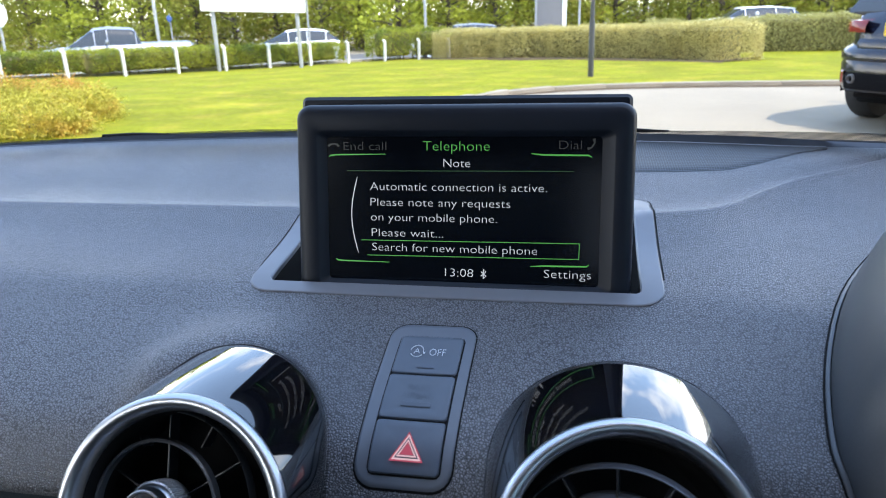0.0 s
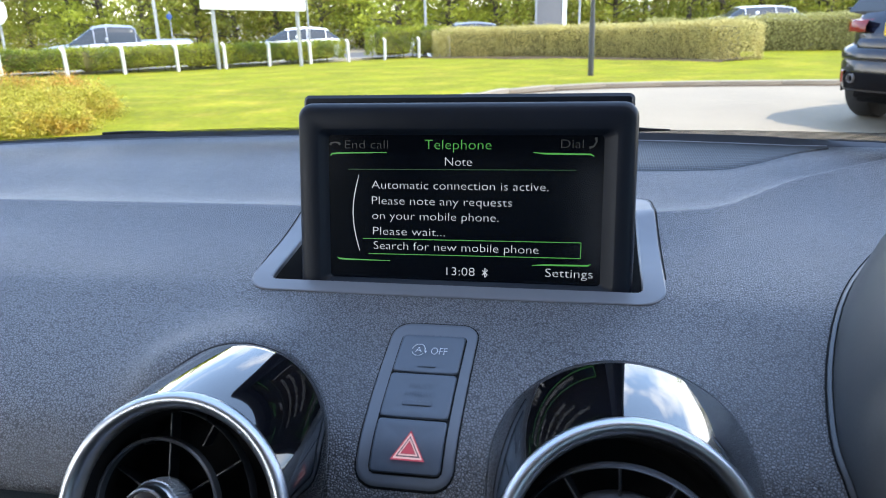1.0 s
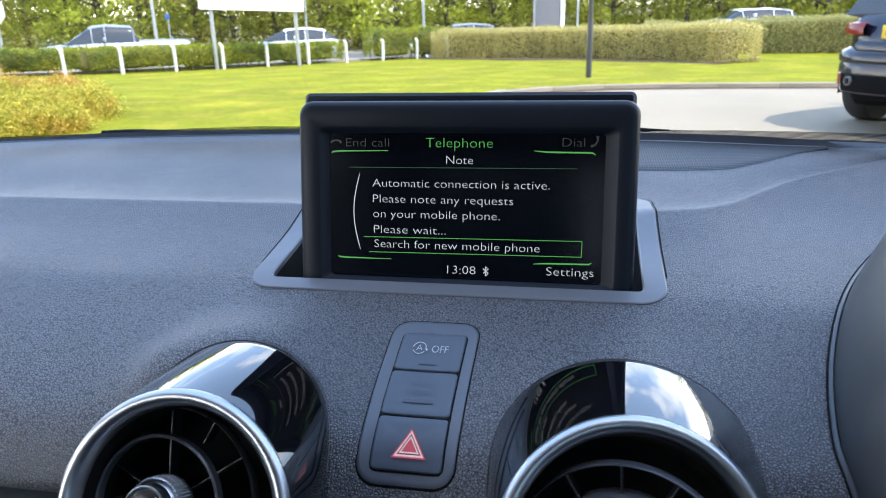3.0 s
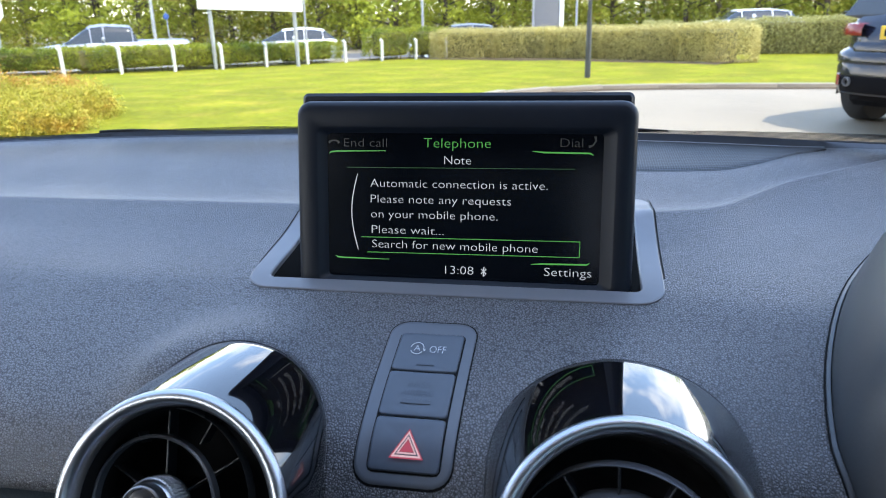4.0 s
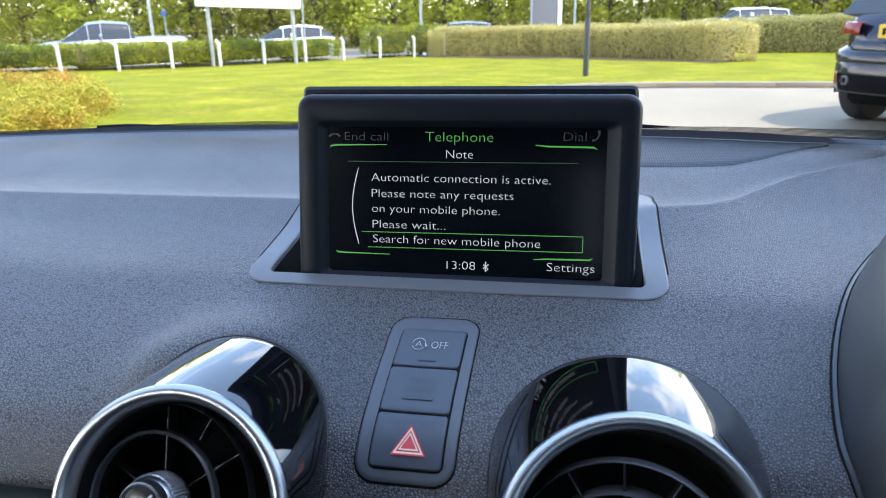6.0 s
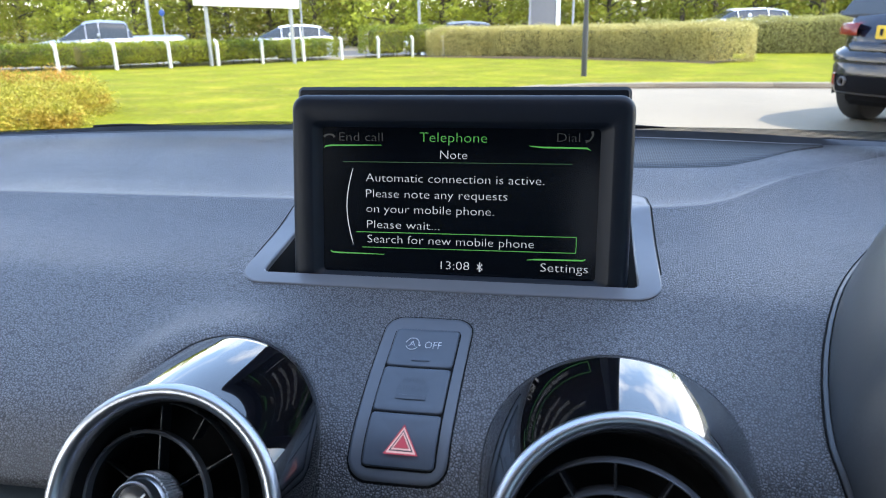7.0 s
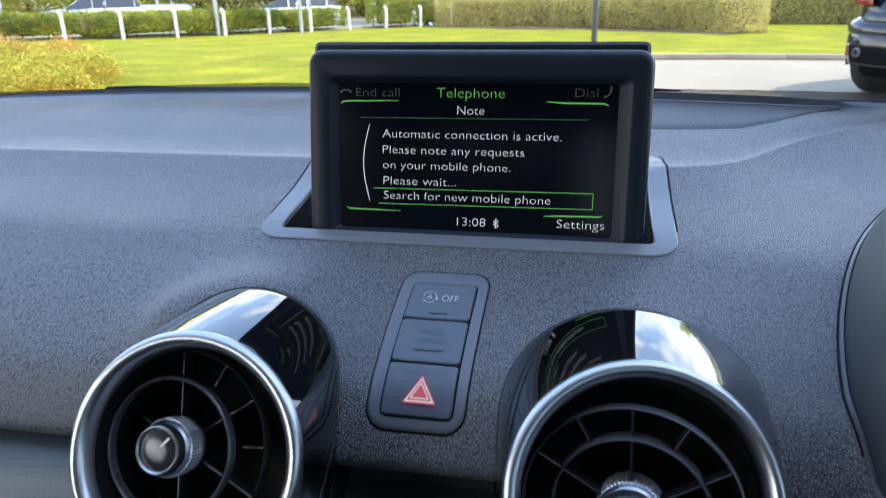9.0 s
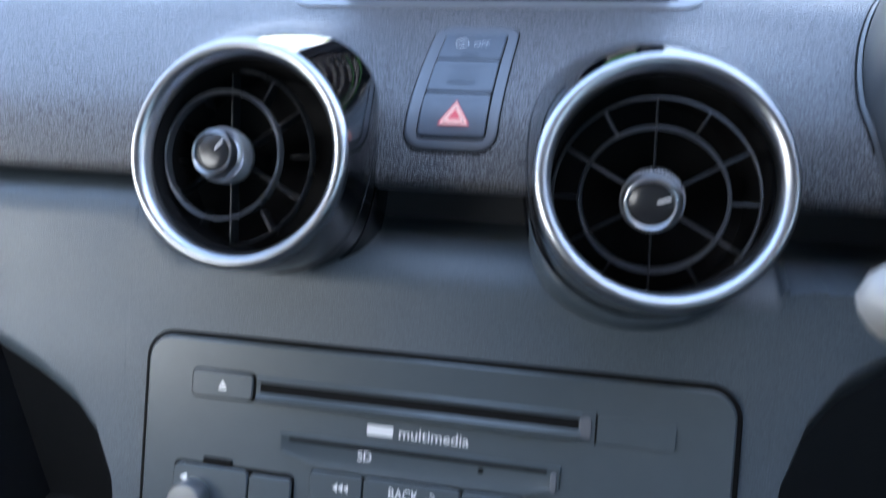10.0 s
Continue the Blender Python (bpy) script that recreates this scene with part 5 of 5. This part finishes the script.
part("cap", Geo().tube([(0, 0, 0.60), (0, 0, 0.655), (-0.018, 0.022, 0.695), (-0.042, 0.052, 0.735)], [0.050, 0.050, 0.049, 0.044], 8), M_POST, post, "cranked top")
RATIO = (-0.870, -0.7565, -0.6612, -0.5753, -0.5011, -0.4341, -0.3732, -0.3179, -0.2663, -0.2188, -0.1758)
first = True
for i, k in enumerate(RATIO):
    # where the line of sight x = k y meets the fence line
    yy = (16.4 + 12.4 * 1.35) / (1 - 1.35 * k)
    m = pose(k * yy, yy, ground_z(yy) + 0.06, random.uniform(-1.5, 1.5), random.uniform(-1.5, 1.5), 53)
    if first:
        post.matrix_world = m
        first = False
    else:
        copy_thing(post, m)


def pole(name, label, x, y, h, r, material, category="pole", base=True, dz=0.0):
    z = ground_z(y) + dz
    root = thing(name, label, category)
    part("shaft", Geo().tube([(x, y, z - 0.1), (x, y, z + h * 0.5), (x, y, z + h)], [r, r * 0.9, r * 0.8], 12), material, root)
    if base:
        part("base", Geo().tube([(x, y, z), (x, y, z + 1.0), (x, y, z + 1.06)], [r * 1.3, r * 1.25, r], 12), material, root)
    return root


lamp = pole("street_lamp", "dark painted steel street lamp post standing on the lawn", 0.18, 14.43, 5.0, 0.042, M_BLACKPOLE, "street lamp", dz=0.06)
part("head", Geo().slab(0.5, 0.18, 0.09, 0.06, 0.03, Matrix.Translation((0.18, 14.2, 4.82)), 5), M_BLACKPOLE, lamp)
lamp = pole("street_lamp", "grey galvanised street lamp post beside the road", -18.4, 30.6, 6.0, 0.075, M_STEEL, "street lamp")
part("head", Geo().slab(0.7, 0.2, 0.1, 0.06, 0.03, Matrix.Translation((-18.4, 30.9, 5.1)), 5), M_STEEL, lamp)
lamp = pole("street_lamp", "grey galvanised street lamp post beside the road", -8.1, 38.8, 6.0, 0.075, M_STEEL, "street lamp")
part("head", Geo().slab(0.7, 0.2, 0.1, 0.06, 0.03, Matrix.Translation((-8.1, 39.1, 5.1)), 5), M_STEEL, lamp)

board = thing("sign_board", "large white sign board on two grey steel posts", "sign board")
A, B = Vector((-10.1, 19.75, 0)), Vector((-8.05, 20.8, 0))
ab = (B - A).normalized()
for p in (A, B):
    part("post", Geo().tube([(p.x, p.y, ground_z(p.y)), (p.x, p.y, 3.0)], 0.055, 12), M_STEEL, board)
bm_ = Matrix.Translation((A + B) / 2 + Vector((ab.y, -ab.x, 0)) * 0.07) @ Matrix.Rotation(math.atan2(ab.y, ab.x), 4, "Z") @ pose(0, 0, 0, 90, 0, 0)
part("panel", Geo().slab(2.85, 1.7, 0.04, 0.03, 0.006, bm_ @ Matrix.Translation((0, 2.17, 0)) @ Matrix.Rotation(radians(-2.8), 4, "Z"), 4), M_WHITE, board, "plain white panel")
csign = thing("road_sign", "small round blue road sign on a thin grey post", "road sign")
part("post", Geo().tube([(-20.9, 36.05, -0.85), (-20.9, 36.05, 1.5)], 0.03, 8), M_STEEL, csign)
part("plate", Geo().lathe([(0.15, 0), (0.16, 0.004), (0.16, 0.008), (0.15, 0.012)], 24, pose(-20.9, 36.0, 1.24, 90, 0, 0), True, True), M_BLUESIGN, csign, "round blue plate")
rsign = thing("road_sign", "eight-sided pale road sign seen from behind", "road sign")
part("post", Geo().tube([(-16.25, 19.0, -0.3), (-16.25, 19.0, 1.9)], 0.035, 10), M_STEEL, rsign)
part("plate", Geo().lathe([(0.36, 0), (0.37, 0.004), (0.37, 0.008), (0.36, 0.012)], 8, pose(-16.25, 18.95, 1.48, 90, 22.5, 0), True, True), M_WHITE, rsign)
totem = thing("sign_totem", "dark grey sign panel with a white post at its side", "sign")
part("panel", Geo().box((-2.05, 34.0, 0.30), (-0.98, 34.12, 3.2), 0.02), M_SIGNBACK, totem)
part("post", Geo().box((-0.96, 33.95, -0.85), (-0.78, 34.13, 3.2), 0.02), M_WHITE, totem)
part("post", Geo().box((-2.15, 34.0, -0.85), (-2.06, 34.1, 3.2), 0.02), M_STEEL, totem)
pole("sign_pole", "thin grey steel pole beside the road", -0.22, 34.0, 5, 0.05, M_STEEL, base=False)
pole("sign_pole", "thin grey steel pole beside the road", -8.9, 23.9, 3.5, 0.03, M_STEEL, base=False)


# ---------------------------------------------------------------- vehicles
def section(y, z0, z1, half, crown, n=9):
    """One side-to-side slice of a body: sill, bulging flank, shoulder, top."""
    pts = []
    outline = [(-half * 0.90, z0), (-half * 0.97, z0 + (z1 - z0) * 0.10), (-half, z0 + (z1 - z0) * 0.42), (-half * 0.985, z0 + (z1 - z0) * 0.72), (-half * 0.94, z0 + (z1 - z0) * 0.93), (-half * 0.86, z1), (-half * 0.4, z1 + crown)]
    pts = [(x, y, z) for x, z in outline] + [(-x, y, z) for x, z in reversed(outline)]
    return [Vector(p) for p in pts]


def interp_rows(rows, n):
    ys = [r[0] for r in rows]
    out = []
    for y in np.linspace(ys[0], ys[-1], n):
        out.append([float(y)] + [float(np.interp(y, ys, [r[k] for r in rows])) for k in range(1, len(rows[0]))])
    return out


def car(label, m, body_paint, rows, cabin, wheels, wheel_r, half, category="car", lamps=True):
    """rows: (y, bottom, shoulder, half width) from tail to nose; cabin: (y, height, half width) along the roofline."""
    root = thing("car" if category == "car" else category.replace(" ", "_"), label, category, m=m)
    body = Geo().rings([section(y, z0, z1, w, 0.025) for y, z0, z1, w in interp_rows(rows, 44)], True, True, True)
    part("body", body, body_paint, root, angle=50)
    shoulder = lambda y: float(np.interp(y, [r[0] for r in rows], [r[2] for r in rows]))
    width = lambda y: float(np.interp(y, [r[0] for r in rows], [r[3] for r in rows]))
    crow = interp_rows(cabin, 30)
    glass = []
    for y, z, w in crow:
        s = shoulder(y) - 0.03
        wb = width(y) * 0.90
        t = max(z, s + 0.02)
        glass.append([Vector(p) for p in ((-wb, y, s), (-wb + (wb - w) * 0.5, y, s + (t - s) * 0.5), (-w, y, t - 0.11 * min(1, t - s)), (-w * 0.86, y, t), (0, y, t + 0.012), (w * 0.86, y, t), (w, y, t - 0.11 * min(1, t - s)), (wb - (wb - w) * 0.5, y, s + (t - s) * 0.5), (wb, y, s))])
    part("window", Geo().rings(glass, True, True, True), M_CARGLASS, root, "dark car glass", 40)
    top = max(c[1] for c in cabin)
    roof = [[p + Vector((0, 0, 0.010)) for p in g[2:7]] for g in glass if cabin[1][0] - 0.12 < g[4].y < cabin[-2][0] + 0.12]
    if len(roof) > 1:
        part("roof", Geo().rings(roof, close=False), body_paint, root, angle=60)
    for sx in (1, -1):
        for y in [c[0] for c in cabin[1:-1]]:
            g = min(glass, key=lambda q: abs(q[0].y - y))
            pts = [Vector((sx * abs(p.x) * 1.004, p.y, p.z)) for p in g[:4]]
            part("pillar", Geo().tube(pts, 0.015, 6), body_paint, root)
    for sx in (1, -1):
        for y in wheels:
            w = part("wheel", Geo().lathe([(wheel_r * 0.62, -0.10), (wheel_r * 0.95, -0.11), (wheel_r, -0.08), (wheel_r, 0.08), (wheel_r * 0.95, 0.11), (wheel_r * 0.62, 0.10)], 36, pose(sx * (half - 0.10), y, wheel_r, 0, 90, 0)), M_TYRE, root, "black tyre")
            part("rim", Geo().lathe([(wheel_r * 0.63, 0.06), (wheel_r * 0.60, 0.09), (wheel_r * 0.52, 0.07), (wheel_r * 0.2, 0.06), (0.001, 0.07)], 20, pose(sx * (half - 0.10), y, wheel_r, 0, 90 * sx, 0)), M_RIM, w, "alloy rim")
            part("arch", Geo().rings([[(sx * (half + o), y + r * math.cos(a), wheel_r + r * math.sin(a)) for a in np.linspace(-0.2, math.pi + 0.2, 20)] for r, o in ((wheel_r * 1.06, -0.16), (wheel_r * 1.06, 0.004), (wheel_r * 1.18, 0.006))], close=False), M_CLAD, root)
    y0, y1 = rows[0][0], rows[-1][0]
    for sx in (1, -1):
        if lamps:
            part("tail_lamp", Geo().slab(0.30, 0.10, 0.10, 0.03, 0.02, pose(sx * half * 0.76, y0 + 0.08, shoulder(y0 + 0.15) - 0.16, 90, 0, 0), 4), M_TAIL, root, "red tail lamp")
        part("headlamp", Geo().slab(0.34, 0.13, 0.12, 0.05, 0.02, pose(sx * half * 0.72, y1 - 0.02, shoulder(y1 - 0.2) - 0.14, 90, 0, 0), 4), M_HEAD, root, "clear headlamp")
        part("door_mirror", Geo().slab(0.2, 0.14, 0.10, 0.05, 0.03, pose(sx * (half + 0.10), cabin[-2][0] - 0.35 if len(cabin) > 3 else 0, shoulder(0) + 0.10, 90, 0, 0), 4), body_paint, root)
    return root


SUV_ROWS = [(-2.36, 0.42, 0.80, 0.80), (-2.30, 0.36, 1.08, 0.90), (-2.1, 0.32, 1.17, 0.94), (-1.3, 0.26, 1.18, 0.96), (0.3, 0.26, 1.14, 0.96), (1.1, 0.26, 1.08, 0.95), (2.0, 0.30, 0.96, 0.90), (2.25, 0.36, 0.80, 0.80), (2.36, 0.45, 0.65, 0.68)]
SUV_CABIN = [(-2.22, 1.06, 0.74), (-1.80, 1.52, 0.66), (-1.0, 1.62, 0.64), (0.2, 1.60, 0.62), (1.25, 1.03, 0.70)]
HATCH_ROWS = [(-2.05, 0.40, 0.74, 0.76), (-1.98, 0.32, 0.98, 0.85), (-1.7, 0.25, 1.05, 0.88), (0.3, 0.22, 1.02, 0.89), (1.1, 0.22, 0.98, 0.88), (1.85, 0.28, 0.82, 0.82), (2.08, 0.40, 0.62, 0.66)]
HATCH_CABIN = [(-1.95, 1.02, 0.70), (-1.45, 1.40, 0.60), (-0.6, 1.49, 0.58), (0.2, 1.44, 0.57), (1.25, 0.97, 0.68)]
PICK_ROWS = [(-2.65, 0.50, 1.14, 0.86), (-2.6, 0.45, 1.20, 0.90), (-0.9, 0.40, 1.22, 0.91), (0.6, 0.38, 1.22, 0.92), (1.5, 0.38, 1.16, 0.92), (2.3, 0.42, 1.04, 0.88), (2.55, 0.48, 0.82, 0.78)]
PICK_CABIN = [(-0.95, 1.20, 0.74), (-0.75, 1.72, 0.66), (0.1, 1.79, 0.65), (0.55, 1.74, 0.64), (1.45, 1.16, 0.74)]
P_NAVY = mat("navy_car_paint", (0.006, 0.009, 0.022), rough=0.16, spec=0.4, vary=0.05, coat=0.35, rough_vary=0.02)
P_SILVER = paint("silver_car_paint", (0.30, 0.32, 0.37), 0.3)
P_WHITE = paint("white_car_paint", (0.78, 0.79, 0.80), 0.0)
P_GREY = paint("grey_car_paint", (0.30, 0.31, 0.33), 0.5)
P_BLUE = paint("pale_blue_car_paint", (0.25, 0.33, 0.45), 0.4)

bank = thing("raised_car_park", "low tarmac bank carrying parked cars behind the golden hedge", "car park", kind="structure")
part("surface", Geo().rings([[(x, y, z) for x, z in ((1.5, -0.9), (3.5, -0.68), (18.0, -0.68), (21.0, -0.9))] for y in (30.6, 31.4, 38.0)], close=False), M_ROAD, bank)

# heading: nose towards -x; the pickup stands short of the road, fitted to the camera's view
car("silver pickup truck with an open load bed on the road", pose(-16.35, 24.2, -0.78, 0, 0, 124), P_SILVER, PICK_ROWS, PICK_CABIN, (-1.6, 1.6), 0.39, 0.92, "pickup truck")
car("white hatchback car driving on the road", pose(-12.2, 30.6, -0.85, 0, 0, 112), P_WHITE, HATCH_ROWS, HATCH_CABIN, (-1.25, 1.3), 0.32, 0.89)
car("grey hatchback car driving on the road behind the hedge", pose(-5.3, 32.5, -0.85, 0, 0, 106), P_GREY, HATCH_ROWS, HATCH_CABIN, (-1.25, 1.3), 0.32, 0.89)
car("white sport utility car parked behind the golden hedge", pose(6.5, 33.6, -0.675, 0, 0, 96), P_WHITE, [(y, a, b + 0.12, w) for y, a, b, w in SUV_ROWS], SUV_CABIN, (-1.4, 1.45), 0.37, 0.96)
car("pale blue car parked behind the golden hedge", pose(11.4, 35.0, -0.675, 0, 0, 100), P_BLUE, HATCH_ROWS, HATCH_CABIN, (-1.25, 1.3), 0.32, 0.89)

NEAR_ROWS = [(-2.36, 0.50, 0.86, 0.44), (-2.32, 0.42, 0.98, 0.56), (-2.22, 0.36, 1.06, 0.67), (-2.04, 0.31, 1.10, 0.745), (-1.8, 0.28, 1.13, 0.79), (-1.5, 0.26, 1.15, 0.84)] + SUV_ROWS[3:]
near = car("dark navy sport utility car parked on the tarmac, seen from behind", pose(4.62, 8.72, 0.0, 0, 0, -48), P_NAVY, NEAR_ROWS, SUV_CABIN, (-1.42, 1.48), 0.375, 0.93, lamps=False)


def rear(a, grow=0.0):
    """The rounded plan of the car's tail, a degrees from its middle."""
    c, n_ = math.cos(radians(a)), math.sin(radians(a))
    return Vector(((0.80 + grow) * math.copysign(abs(n_) ** 0.72, n_), -1.80 - (0.62 + grow) * abs(c) ** 0.62, 0))


def tail_band(name, a0, a1, rows, material, label=""):
    """A band wrapped round the tail; rows of (height, how far it stands out)."""
    part(name, Geo().rings([[rear(a, g_) + Vector((0, 0, z)) for a in np.linspace(a0, a1, 40)] for z, g_ in rows], close=False), material, near, label, 50)


tail_band("bumper", -88, 88, ((0.34, -0.10), (0.36, -0.01), (0.44, 0.02), (0.60, 0.025), (0.66, 0.0)), P_NAVY, "navy lower bumper")
tail_band("bumper_step", -86, 86, ((0.62, -0.02), (0.64, 0.03), (0.70, 0.035), (0.74, 0.01), (0.78, -0.05)), P_NAVY)
tail_band("diffuser", -42, 42, ((0.38, 0.03), (0.42, 0.035), (0.50, 0.035), (0.53, 0.026)), M_CLAD)
tail_band("tail_lamp", -72, -27, ((0.875, -0.05), (0.885, 0.012), (0.935, 0.016), (0.985, -0.004), (0.995, -0.06)), M_TAIL, "red tail lamp")
tail_band("tail_lamp", 27, 72, ((0.875, -0.05), (0.885, 0.012), (0.935, 0.016), (0.985, -0.004), (0.995, -0.06)), M_TAIL, "red tail lamp")
tail_band("tailgate_crease", -34, 34, ((0.72, 0.0), (0.80, 0.012), (0.83, -0.01)), P_NAVY)
part("number_plate", Geo().slab(0.52, 0.115, 0.02, 0.01, 0.003, pose(0.0, -2.43, 0.915, 90, 0, 0), 3), M_PLATE, near, "yellow number plate")
for k in range(7):
    part("plate_bar", Geo().slab(0.028, 0.06, 0.004, 0.004, 0.001, pose(-0.21 + 0.07 * k, -2.449, 0.915, 90, 0, 0), 2), M_RUBBER, near)
for sx in (1, -1):
    tail_band("reflector", sx * 45, sx * 52, ((0.42, 0.02), (0.43, 0.034), (0.53, 0.036), (0.54, 0.024)), M_TAIL, "red bumper reflector")
    p = rear(sx * 31, 0.045)
    part("tail_pipe", Geo().lathe([(0.030, 0), (0.042, 0.0), (0.042, 0.03), (0.034, 0.034), (0.030, 0.0)], 24, pose(p.x, p.y + 0.02, 0.475, 90, 0, sx * 20)), M_SIGNBACK, near, "round grey ring in the bumper")
part("underbody", Geo().box((-0.62, -2.2, 0.24), (0.62, 2.1, 0.42), 0.05), M_CLAD, near)
part("rear_axle", Geo().tube([(-0.8, -1.42, 0.33), (0, -1.45, 0.30), (0.8, -1.42, 0.33)], 0.05, 10), M_STEEL, near)


# ---------------------------------------------------------------- unseen building, added to keep the sun off the parked car
M_BRICK = mat("red_brown_brick", (0.26, 0.17, 0.12), rough=0.9, spec=0.2, vary=0.2, scale=2, fine=30, bump=0.3, bump_scale=60, depth=0.01)
building = thing("building", "unseen plain brown brick building added to shade the parked car", "building")
part("wall", Geo().box((-16, -10, -0.1), (24, -3.5, 12.8), 0.03), M_BRICK, building)
part("roof", Geo().box((-16.3, -10.3, 12.8), (24.3, -3.2, 13.1), 0.05), M_SIGNBACK, building)
for i in range(6):
    for z in (0.9, 4.6, 8.3):
        w = part("window", Geo().box((-14 + i * 5.6, -3.52, z), (-11 + i * 5.6, -3.44, z + 2.2), 0.02), M_WHITE, building)
        part("pane", Geo().box((-13.9 + i * 5.6, -3.45, z + 0.1), (-11.1 + i * 5.6, -3.43, z + 2.1), 0.005), M_CARGLASS, w)
